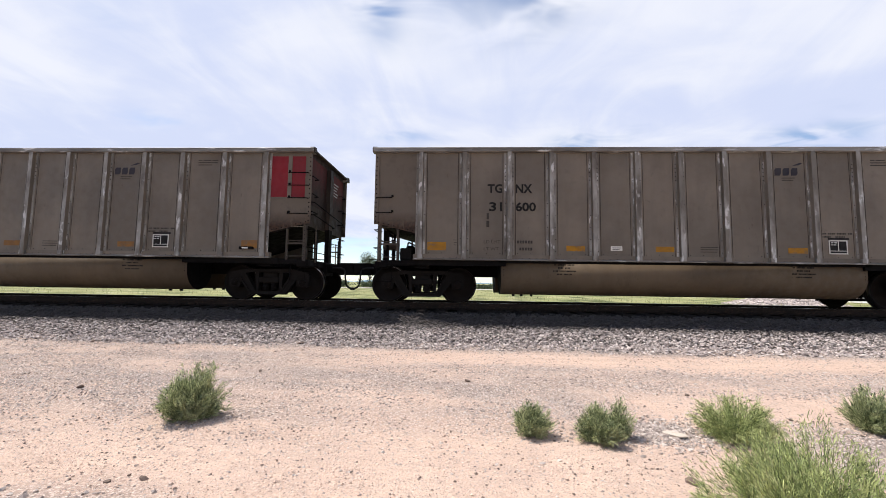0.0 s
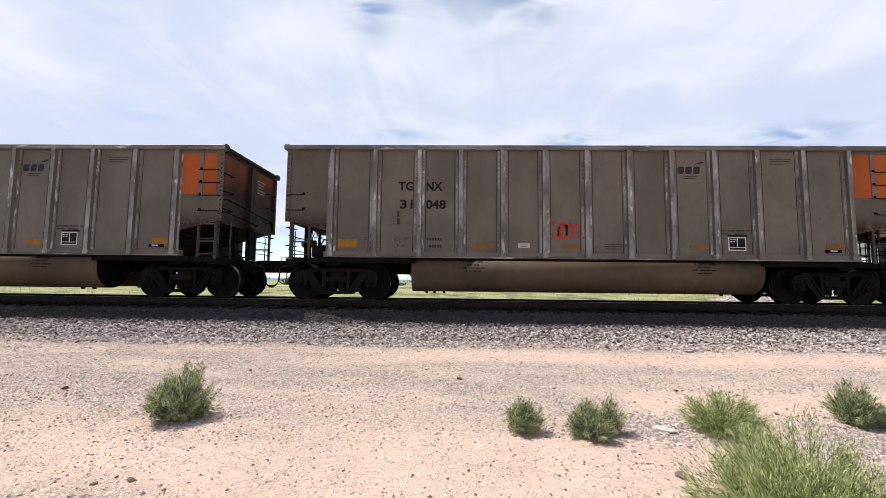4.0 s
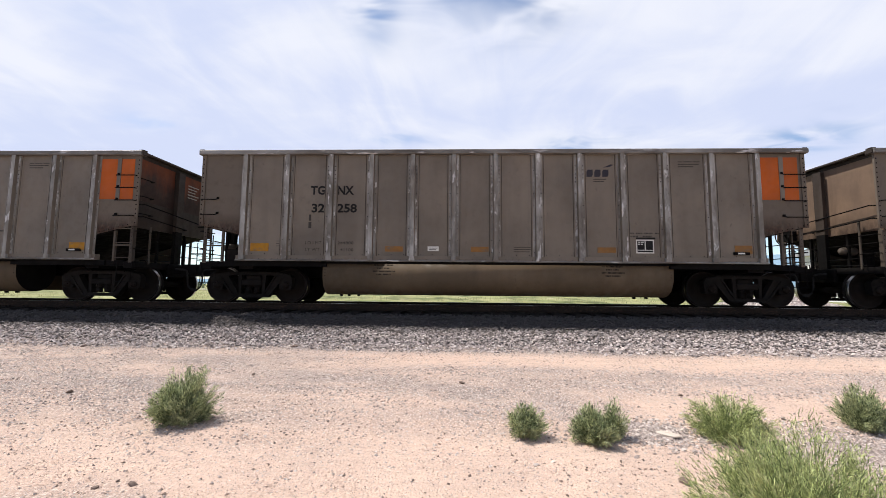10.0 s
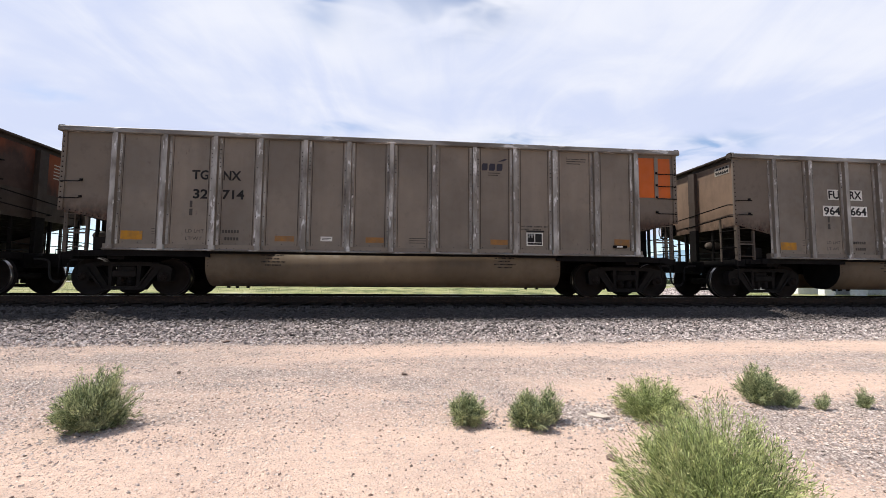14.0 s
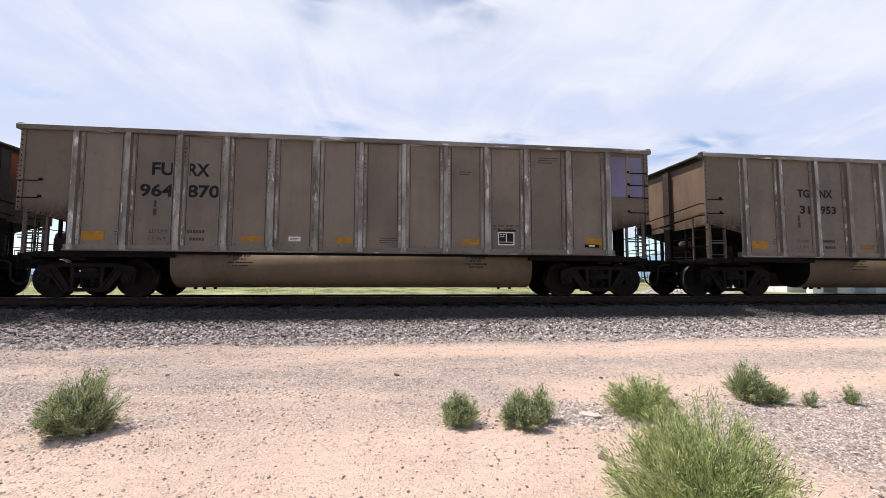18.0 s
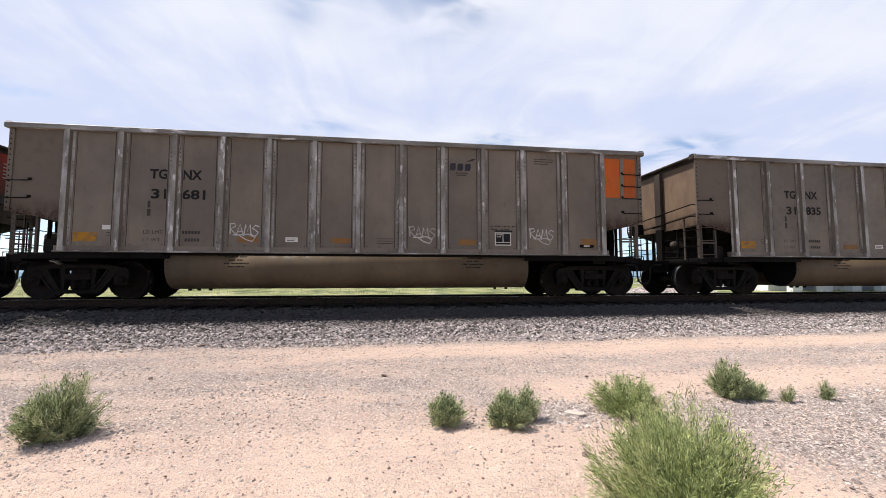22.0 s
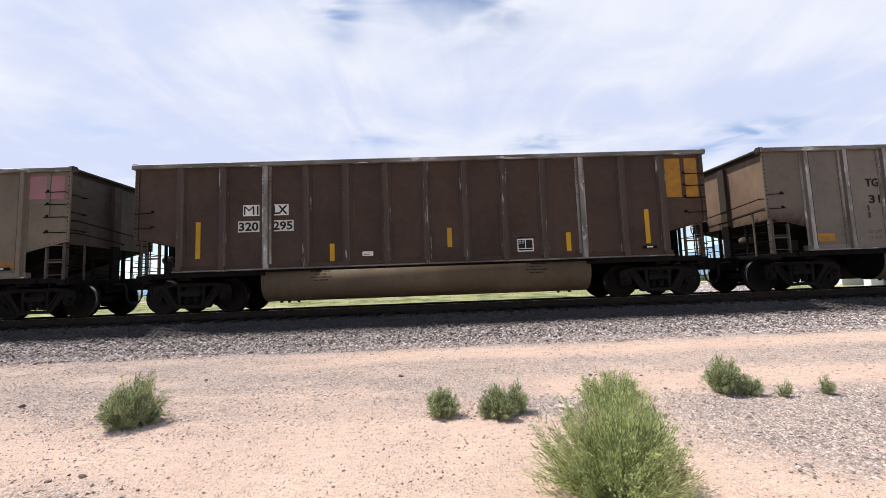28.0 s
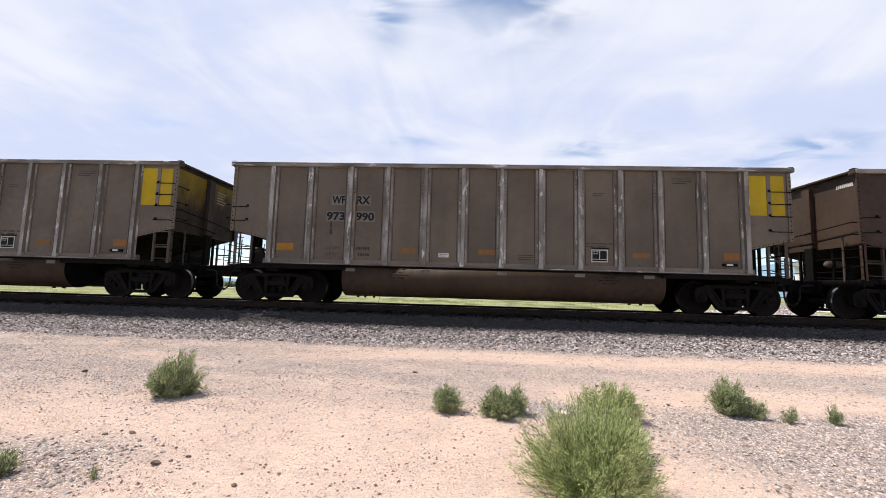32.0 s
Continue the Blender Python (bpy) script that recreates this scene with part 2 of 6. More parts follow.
PINK = weathered("faded_pink_paint", (0.30, 0.125, 0.15), (0.26, 0.12, 0.13), (0.18, 0.12, 0.10), streak=0.3)
PURPLE = weathered("faded_blue_paint", (0.14, 0.13, 0.24), (0.13, 0.12, 0.2), (0.16, 0.14, 0.16), streak=0.4)
YELLOW = weathered("yellow_paint", (0.416, 0.288, 0.008), (0.368, 0.248, 0.008), (0.2, 0.152, 0.024), streak=0.3)
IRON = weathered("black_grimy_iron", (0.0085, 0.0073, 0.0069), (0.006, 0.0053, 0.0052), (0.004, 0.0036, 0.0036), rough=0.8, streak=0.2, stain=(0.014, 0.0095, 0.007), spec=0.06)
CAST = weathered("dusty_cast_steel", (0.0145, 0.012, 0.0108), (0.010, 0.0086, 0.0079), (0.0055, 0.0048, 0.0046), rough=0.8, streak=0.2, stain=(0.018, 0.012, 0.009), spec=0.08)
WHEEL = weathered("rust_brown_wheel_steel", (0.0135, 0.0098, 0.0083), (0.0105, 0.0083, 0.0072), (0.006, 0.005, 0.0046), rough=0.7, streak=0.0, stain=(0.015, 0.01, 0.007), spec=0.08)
# sooty brown darkened further: the trailing end's shade is in the colour
DARKEND = weathered("dark_brown_end_sheet", (0.05525, 0.0416, 0.0338), (0.0442, 0.0338, 0.02795), (0.02275, 0.0182, 0.0156), streak=0.6, spec=0.1)
RUBBER = weathered("dull_rubber", (0.014, 0.0132, 0.0128), (0.012, 0.0112, 0.0108), (0.02, 0.018, 0.016), rough=0.75, streak=0.0)
LETTER = weathered("faded_black_stencil", (0.006, 0.0054, 0.0054), (0.009, 0.0078, 0.0072), (0.018, 0.0162, 0.0138), streak=0.3)
FAINT = weathered("rubbed_stencil", (0.033, 0.0288, 0.024), (0.042, 0.036, 0.03), (0.06, 0.051, 0.042), streak=0.5)
BLUE = weathered("blue_emblem_paint", (0.0231, 0.0217, 0.0294), (0.0266, 0.0252, 0.0329), (0.049, 0.0434, 0.0455), streak=0.4)
WHITE = weathered("dusty_white_paint", (0.62, 0.6, 0.56), (0.52, 0.5, 0.46), (0.34, 0.31, 0.27), streak=0.4)
DULLWHITE = weathered("rubbed_white_paint", (0.34, 0.30, 0.26), (0.27, 0.235, 0.20), (0.18, 0.145, 0.115), streak=0.6)
BACKING = weathered("pale_grey_panel_paint", (0.168, 0.152, 0.136), (0.148, 0.134, 0.120), (0.11, 0.098, 0.085), streak=0.5)
SPRAY = weathered("white_spray_paint", (0.5, 0.48, 0.46), (0.4, 0.38, 0.36), (0.26, 0.24, 0.22), streak=0.5)
SPRAYDARK = weathered("black_spray_paint", (0.02, 0.02, 0.022), (0.03, 0.03, 0.03), (0.06, 0.05, 0.045), streak=0.4)
SPRAYBLUE = weathered("light_blue_spray_paint", (0.10, 0.21, 0.29), (0.13, 0.25, 0.32), (0.10, 0.16, 0.19), streak=0.3)



def rubbed(name, a, b):
    """A reflective strip rubbed through in blotches, most of all along its edges, down to the sheet below."""
    s = Shade(name, 0.7, 0.0, 0.2)
    s.place()
    c = s.mix(s.noise(7, 4), a, b)
    return s.done(s.mix(s.noise(5.5, 6, 0.7, (1, 1, 1.8), 0.52, 0.72), c, (0.127, 0.101, 0.076)), bump=s.noise(90, 3), depth=0.001)


AMBER = rubbed("amber_reflective_strip", (0.36, 0.165, 0.012), (0.25, 0.12, 0.02))
RUSTY = rubbed("faded_orange_strip", (0.24, 0.11, 0.028), (0.175, 0.09, 0.035))


def dusty():
    """The tan sheet of the leading ends: dusty old paint brightened as if sunlit, rust and grime along the lower edge.
    """
    s = Shade("sunlit_dusty_end_sheet", 0.75, 0.0, 0.15)
    s.place()
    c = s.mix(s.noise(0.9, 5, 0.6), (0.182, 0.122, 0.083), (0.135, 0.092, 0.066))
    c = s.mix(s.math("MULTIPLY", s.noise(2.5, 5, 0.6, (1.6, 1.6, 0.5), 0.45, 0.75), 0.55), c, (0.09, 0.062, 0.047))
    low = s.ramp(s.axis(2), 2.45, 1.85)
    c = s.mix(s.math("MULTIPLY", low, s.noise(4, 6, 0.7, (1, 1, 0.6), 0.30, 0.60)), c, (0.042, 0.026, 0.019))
    return s.done(c, 0.8, s.noise(70, 4), 0.002, 0.35)


SUNNYEND = dusty()


def soot_shaded(name, tint):
    """End paint under soot, darkened for the trailing end's shade: the colour comes through in patches, less and less
    downwards.
    """
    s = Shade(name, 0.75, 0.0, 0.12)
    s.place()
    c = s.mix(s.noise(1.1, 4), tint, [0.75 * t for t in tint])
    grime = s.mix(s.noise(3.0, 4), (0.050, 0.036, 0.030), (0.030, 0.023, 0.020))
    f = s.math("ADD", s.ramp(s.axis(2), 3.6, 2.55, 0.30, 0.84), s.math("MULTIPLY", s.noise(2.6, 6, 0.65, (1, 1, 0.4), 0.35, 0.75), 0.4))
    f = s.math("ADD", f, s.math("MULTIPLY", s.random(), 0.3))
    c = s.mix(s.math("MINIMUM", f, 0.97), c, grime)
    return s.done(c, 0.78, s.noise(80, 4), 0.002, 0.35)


# dark copies of the end paints: soot plus painted shade of the trailing ends
SOOT_SHADED = {
    "orange_paint": soot_shaded("sooty_shaded_orange_paint", (0.36, 0.085, 0.022)), "red_paint": soot_shaded("sooty_shaded_red_paint", (0.16, 0.018, 0.02)), "scarlet_paint": soot_shaded("sooty_shaded_scarlet_paint", (0.42, 0.035, 0.022)),
    "faded_pink_paint": soot_shaded("sooty_shaded_pink_paint", (0.30, 0.12, 0.115)), "faded_blue_paint": soot_shaded("sooty_shaded_blue_paint", (0.11, 0.10, 0.17)), "yellow_paint": soot_shaded("sooty_shaded_yellow_paint", (0.42, 0.29, 0.02)),
    "amber_reflective_strip": soot_shaded("sooty_shaded_amber_paint", (0.26, 0.13, 0.02)),
}


def bare_metal(name, stretch, k=1.0):
    """Aluminium worn brighter in patches, with a few bare flakes, dull and dirty in between."""
    s = Shade(name, 0.5, 0.0, 0.35)
    s.place()
    worn = s.noise(1.6, 4, 0.55, stretch, 0.42, 0.68)
    flake = s.noise(4.2, 5, 0.6, stretch, 0.59, 0.65)
    c = s.mix(s.noise(1.2, 4), [k * t for t in (0.165, 0.146, 0.124)], [k * t for t in (0.120, 0.104, 0.087)])
    c = s.mix(worn, c, [k * t for t in (0.34, 0.32, 0.295)])
    c = s.mix(s.math("MULTIPLY", flake, 0.85), c, (0.55, 0.53, 0.51))
    c = s.mix(s.math("MULTIPLY", s.noise(2.4, 5, 0.65, stretch, 0.50, 0.68), 0.75), c, (0.065, 0.05, 0.04))
    return s.done(c, s.ramp(worn, 0, 1, 0.6, 0.42), s.noise(60, 3, 0.6, (1, 1, 0.3), 0.2, 0.8), 0.002, 0.4)


ALU = bare_metal("worn_aluminium_rib", (1.6, 1.6, 0.6))
CHORD = bare_metal("worn_aluminium_rail", (0.35, 1.6, 1.6), 0.74)


def shiny():
    s = Shade("polished_tread_steel", 0.28, 1.0)
    s.place()
    return s.done(s.mix(s.noise(6, 3), (0.42, 0.40, 0.38), (0.30, 0.28, 0.26)), bump=s.noise(70, 2), depth=0.001)


TREAD = shiny()


def rail_steel():
    s = Shade("rusted_rail_steel", 0.8, 0.0, 0.1)
    s.place(False)
    c = s.mix(s.noise(2.0, 5), (0.026, 0.018, 0.015), (0.018, 0.014, 0.0125))
    c = s.mix(s.noise(26, 4, 0.6, (1, 1, 1), 0.5, 0.75), c, (0.075, 0.045, 0.03))
    return s.done(c, bump=s.noise(50, 4), depth=0.003)


RAIL = rail_steel()


def timber():
    s = Shade("tarred_tie_timber", 0.85, 0, 0.1)
    s.place()
    c = s.mix(s.noise(3, 5, 0.6, (12, 0.8, 12)), (0.03, 0.024, 0.021), (0.015, 0.0125, 0.0115))
    return s.done(c, bump=s.noise(9, 5, 0.6, (14, 0.7, 14)), depth=0.006)


TIE = timber()


def stones(name, tints, low=0.55, coal=False):
    """Broken stone: every piece its own grey, with a dusty grain; with coal set, the train's shade is painted on beside
    the rails.
    """
    s = Shade(name, 0.88, 0, 0.25)
    s.place(False)
    r = s.random(True)
    ramp = s.n.new("ShaderNodeValToRGB")
    s.l.new(r, ramp.inputs[0])
    el = ramp.color_ramp.elements
    while len(el) < len(tints):
        el.new(0.5)
    for i, t in enumerate(tints):
        el[i].position, el[i].color = i / (len(tints) - 1), (*t, 1)
    c = s.mix(s.math("MULTIPLY", s.noise(38, 4, 0.6), low), ramp.outputs[0], (0.42, 0.37, 0.33))
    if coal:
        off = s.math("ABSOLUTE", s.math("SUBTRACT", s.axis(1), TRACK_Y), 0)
        # darkening in the colour where the train's shadow falls on the slope
        shading = s.math("ADD", s.ramp(off, 2.8, 2.15, 0.0, 0.9), s.math("MULTIPLY", s.noise(1.3, 5, 0.6, (0.5, 1, 1)), 0.2))
        shading = s.math("MULTIPLY", shading, s.ramp(off, 2.85, 2.35))
        c = s.mix(s.math("MINIMUM", shading, 0.94), c, (0.055, 0.047, 0.044))
    return s.done(c, bump=s.noise(160, 3), depth=0.003)


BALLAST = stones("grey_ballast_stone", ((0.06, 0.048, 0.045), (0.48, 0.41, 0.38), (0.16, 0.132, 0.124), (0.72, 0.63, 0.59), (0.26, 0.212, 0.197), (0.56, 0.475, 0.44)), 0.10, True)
PEBBLE = stones("mixed_pebbles", ((0.13, 0.10, 0.09), (0.54, 0.445, 0.39), (0.29, 0.24, 0.22), (0.68, 0.59, 0.53), (0.19, 0.15, 0.132), (0.44, 0.36, 0.32)), 0.10)
DARKSTONE = stones("dark_brown_stone", ((0.075, 0.052, 0.043), (0.30, 0.21, 0.165), (0.13, 0.092, 0.075), (0.22, 0.155, 0.125), (0.10, 0.075, 0.062)), 0.05)
CRUMB = stones("crumbs_of_sand", ((0.58, 0.42, 0.33), (0.76, 0.56, 0.44), (0.46, 0.335, 0.27), (0.70, 0.51, 0.405)), 0.05)


def soil():
    """Pale sand with gravel bands beside the track, and grass land beyond it."""
    s = Shade("sandy_gravel_ground", 0.95, 0, 0.15)
    s.place(False)
    x = s.axis(0)
    # the edges of the bands wander
    y = s.math("ADD", s.axis(1), s.math("ADD", s.math("MULTIPLY", s.noise(0.8, 3, 0.5, (0.6, 0.6, 1), 0.2, 0.8), 0.5), -0.25))
    sand = s.mix(s.noise(0.9, 5), (0.735, 0.525, 0.41), (0.64, 0.46, 0.365))
    sand = s.mix(s.math("MULTIPLY", s.noise(3.6, 5, 0.65, (0.55, 1.5, 1), 0.42, 0.66), 0.5), sand, (0.50, 0.375, 0.305))
    sand = s.mix(s.math("MULTIPLY", s.noise(13, 4, 0.65, (0.6, 1.3, 1), 0.50, 0.66), 0.45), sand, (0.44, 0.325, 0.265))

    def chips(scale, jitter):
        v = s.n.new("ShaderNodeTexVoronoi")
        v.inputs["Scale"].default_value = scale
        s.l.new(s.pos, v.inputs["Vector"])
        one = s.n.new("ShaderNodeSeparateColor")
        s.l.new(v.outputs["Color"], one.inputs[0])
        return v.outputs["Distance"], one.outputs[0], one.outputs[1]
    dist, pick, tint = chips(52, 1.0)
    dist2, pick2, tint2 = chips(105, 1.0)
    grit = s.mix(tint, (0.28, 0.225, 0.20), (0.78, 0.67, 0.60))
    # shade between the chips is painted in towards their edges
    grit = s.mix(s.ramp(dist, 0.30, 0.65), grit, (0.24, 0.185, 0.16))
    small = s.mix(tint2, (0.22, 0.175, 0.155), (0.66, 0.54, 0.46))
    sand = s.mix(s.math("MULTIPLY", s.ramp(pick2, 0.70, 0.72), s.ramp(dist2, 0.55, 0.4)), sand, small)
    sand = s.mix(s.math("MULTIPLY", s.ramp(pick, 0.95, 0.96), s.ramp(dist, 0.45, 0.3)), sand, grit)
    # wheel ruts of clean sand run along the track, with a gravel crown between them
    patch = s.noise(0.75, 5, 0.6, (0.5, 1.6, 1), 0.36, 0.58)
    crown = s.math("MULTIPLY", s.math("MULTIPLY", s.ramp(y, 4.95, 5.35), s.ramp(y, 6.6, 6.2)), s.ramp(x, -2.6, -0.2))
    spill = s.math("MULTIPLY", s.math("MULTIPLY", s.ramp(x, -1.6, 0.2), s.ramp(x, 2.1, 1.2)), s.math("MULTIPLY", s.ramp(y, 3.6, 4.3), s.ramp(y, 5.4, 5.0)))
    west = s.math("MULTIPLY", s.ramp(x, -0.3, -2.6), s.math("MULTIPLY", s.ramp(y, 3.2, 4.0), s.ramp(y, 7.5, 6.9)))
    bank = s.math("ADD", x, s.math("MULTIPLY", s.math("MINIMUM", s.math("SUBTRACT", y, 2.9), 0.0), 1.2))
    right = s.math("MULTIPLY", s.math("MULTIPLY", s.ramp(bank, 2.3, 3.4), s.ramp(y, 4.4, 4.0)), 0.85)
    corner = s.math("MULTIPLY", s.math("MULTIPLY", s.ramp(x, -1.5, -2.1), s.ramp(y, 2.8, 2.4)), 0.75)
    toe = s.math("MULTIPLY", s.ramp(y, 7.15, 7.6), 0.75)
    mixed_in = s.math("ADD", s.math("ADD", s.math("MULTIPLY", crown, 0.62), 0.12), s.math("ADD", s.math("MULTIPLY", spill, 0.65), s.math("MULTIPLY", west, 0.7)))
    thick = s.math("MULTIPLY", mixed_in, s.math("ADD", s.math("MULTIPLY", patch, 0.8), 0.35))
    f = s.math("MINIMUM", s.math("ADD", s.math("ADD", thick, right), s.math("ADD", corner, toe)), 1.0)
    near = s.mix(f, sand, grit)
    speck = s.noise(85, 3, 0.7, (1, 1, 1), 0.60, 0.68)
    near = s.mix(s.math("MULTIPLY", speck, 0.3), near, (0.25, 0.19, 0.165))
    pale = s.noise(70, 3, 0.7, (1.3, 1, 1), 0.63, 0.70)
    near = s.mix(s.math("MULTIPLY", pale, 0.3), near, (0.70, 0.58, 0.50))
    grass = s.mix(s.noise(0.25, 5), (0.23, 0.25, 0.10), (0.36, 0.34, 0.17))
    grass = s.mix(s.noise(0.55, 5, 0.65, (1, 0.35, 1), 0.48, 0.62), grass, (0.085, 0.105, 0.04))
    grass = s.mix(s.noise(0.4, 4, 0.6, (1, 0.3, 1), 0.60, 0.72), grass, (0.48, 0.44, 0.28))
    c = s.mix(s.ramp(y, 14.5, 17.0), near, grass)
    relief = s.math("ADD", s.math("SUBTRACT", s.noise(55, 4, 0.7, (1, 1, 1), 0.2, 0.8), s.math("MULTIPLY", dist, 0.8)), s.noise(7, 4, 0.6, (1, 1, 1), 0.1, 0.9))
    return s.done(c, bump=relief, depth=0.024, strength=0.62)


SOIL = soil()


def leaf(name, a, b, dry):
    s = Shade(name, 0.65, 0, 0.3)
    s.place(False)
    c = s.mix(s.random(True), a, b)
    c = s.mix(s.noise(3.0, 3, 0.5, (1, 1, 1), 0.5, 0.75), c, dry)
    m = s.done(c)
    # thin leaves let some light through
    thru, both, end = s.n.new("ShaderNodeBsdfTranslucent"), s.n.new("ShaderNodeMixShader"), s.n["Material Output"]
    s.l.new(c, thru.inputs[0])
    both.inputs[0].default_value = 0.28
    s.l.new(s.bsdf.outputs[0], both.inputs[1])
    s.l.new(thru.outputs[0], both.inputs[2])
    s.l.new(both.outputs[0], end.inputs[0])
    return m


LEAF = leaf("grey_green_leaf", (0.065, 0.088, 0.04), (0.56, 0.60, 0.32), (0.50, 0.49, 0.28))
LEAFBIG = leaf("yellow_green_leaf", (0.06, 0.09, 0.03), (0.62, 0.68, 0.29), (0.58, 0.57, 0.28))
STEM = leaf("pale_stem", (0.20, 0.22, 0.10), (0.32, 0.32, 0.16), (0.30, 0.26, 0.15))
GRASS = leaf("dry_grass", (0.30, 0.29, 0.14), (0.42, 0.39, 0.21), (0.22, 0.24, 0.10))
DARKLEAF = leaf("dusty_tree_leaf", (0.06, 0.085, 0.045), (0.10, 0.125, 0.07), (0.13, 0.13, 0.09))
BARK = weathered("grey_bark", (0.17, 0.145, 0.125), (0.13, 0.11, 0.095), (0.08, 0.07, 0.06), rough=0.9)
CONCRETE = weathered("pale_road_surface", (0.50, 0.46, 0.42), (0.44, 0.41, 0.38), (0.34, 0.31, 0.28), rough=0.9, streak=0.0)
SIDING = weathered("white_metal_siding", (0.74, 0.73, 0.72), (0.66, 0.65, 0.64), (0.5, 0.48, 0.46), rough=0.5, streak=0.3)
ROOFING = weathered("grey_roof_sheet", (0.34, 0.35, 0.37), (0.3, 0.31, 0.33), (0.2, 0.2, 0.21), rough=0.5)
PLANK = weathered("bleached_wood", (0.5952, 0.5184, 0.4416), (0.5376, 0.4608, 0.3936), (0.384, 0.3168, 0.2592), rough=0.85, streak=0.2)


# ---------------------------------------------------------------- mesh helpers
def part(name, bm, material, parent=None, label="", m=None):
    """Links a bmesh as one mesh object, under a thing or a part."""
    me = bpy.data.meshes.new(name)
    bm.to_mesh(me)
    bm.free()
    return piece(name, me, material, parent, label, m)


def piece(name, me, material, parent=None, label="", m=None):
    for mt in material if isinstance(material, (list, tuple)) else (material,):
        if mt.name not in me.materials:
            me.materials.append(mt)
    ob = new(name, me)
    ob.parent = parent
    if m is not None:
        ob.matrix_basis = m
    return tagged(ob, label)


def box(bm, x0, x1, y0, y1, z0, z1, bevel=0.0):
    vs = [bm.verts.new((x, y, z)) for z in (z0, z1) for y in (y0, y1) for x in (x0, x1)]
    fs = [bm.faces.new([vs[i] for i in f]) for f in ((0, 2, 3, 1), (4, 5, 7, 6), (0, 1, 5, 4), (2, 6, 7, 3), (0, 4, 6, 2), (1, 3, 7, 5))]
    if bevel:
        bmesh.ops.bevel(bm, geom=list({e for f in fs for e in f.edges}), offset=bevel, segments=1, affect="EDGES")
    return bm


def prism(bm, pts, axis, a, b):
    """Extrudes a closed outline along an axis; pts run in the other two axes, in order."""
    def at(p, d):
        q = list(p)
        q.insert("xyz".index(axis), d)
        return q
    lo, hi = [bm.verts.new(at(p, a)) for p in pts], [bm.verts.new(at(p, b)) for p in pts]
    n = len(pts)
    fs = [bm.faces.new((lo[i], lo[(i + 1) % n], hi[(i + 1) % n], hi[i])) for i in range(n)]
    fs += [bm.faces.new(lo[::-1]), bm.faces.new(hi)]
    bmesh.ops.recalc_face_normals(bm, faces=fs)
    return bm


def tube(bm, pts, r, n=6, taper=1.0):
    """A round bar along a line of points."""
    pts = [Vector(p) for p in pts]
    rings = []
    for i, p in enumerate(pts):
        way = (pts[min(i + 1, len(pts) - 1)] - pts[max(i - 1, 0)]).normalized()
        side = way.cross(Vector((0, 0, 1)) if abs(way.z) < 0.9 else Vector((1, 0, 0))).normalized()
        up = side.cross(way)
        k = r * (1 + (taper - 1) * i / max(1, len(pts) - 1))
        rings.append([bm.verts.new(p + k * (math.cos(2 * math.pi * j / n) * side + math.sin(2 * math.pi * j / n) * up)) for j in range(n)])
    for a, b in zip(rings, rings[1:]):
        for j in range(n):
            bm.faces.new((a[j], a[(j + 1) % n], b[(j + 1) % n], b[j]))
    bm.faces.new(rings[0][::-1]), bm.faces.new(rings[-1])
    return bm


def lathe(bm, profile, n=32, tread=None):
    """Turns (radius, y) points round the y axis."""
    rings = [[bm.verts.new((r * math.cos(2 * math.pi * j / n), y, r * math.sin(2 * math.pi * j / n))) for j in range(n)] for r, y in profile]
    for i, (a, b) in enumerate(zip(rings, rings[1:])):
        for j in range(n):
            f = bm.faces.new((a[j], a[(j + 1) % n], b[(j + 1) % n], b[j]))
            f.smooth = True
            if tread and i in tread:
                f.material_index = 1
    bm.faces.new(rings[0]), bm.faces.new(rings[-1][::-1])
    bmesh.ops.recalc_face_normals(bm, faces=bm.faces)
    return bm


def rivet(bm, x, y, z, r=0.016, out=-1):
    """A small rivet head on a face that looks along y; only the side towards the sand carries them."""
    if out > 0:
        return
    c = bm.verts.new((x, y + out * r * 0.9, z))
    ring = [bm.verts.new((x + r * dx, y, z + r * dz)) for dx, dz in ((1, 0), (0, 1), (-1, 0), (0, -1))]
    for i in range(4):
        bm.faces.new((ring[i], ring[(i + 1) % 4], c)).material_index = 1


def sheet_mesh(name, verts, faces):
    me = bpy.data.meshes.new(name)
    me.from_pydata(verts, [], faces)
    me.update()
    return me


# ---------------------------------------------------------------- ground and track


def ground_z(x, y):
    if y < 0:
        z = 0.02
    elif y < 8.6:
        z = 0.02 + 0.036 * y
    else:
        z = 0.33 + 0.09 * min(1.0, max(0.0, (y - 14) / 10))
    return z


def lumps(x, y):
    return 0.016 * noise.noise((x * 0.9, y * 1.3, 0)) + 0.008 * noise.noise((x * 3.1, y * 3.4, 5))


def steps(*runs):
    out = []
    for a, b, n in runs:
        out += [a + (b - a) * i / n for i in range(n)]
    return out + [runs[-1][1]]


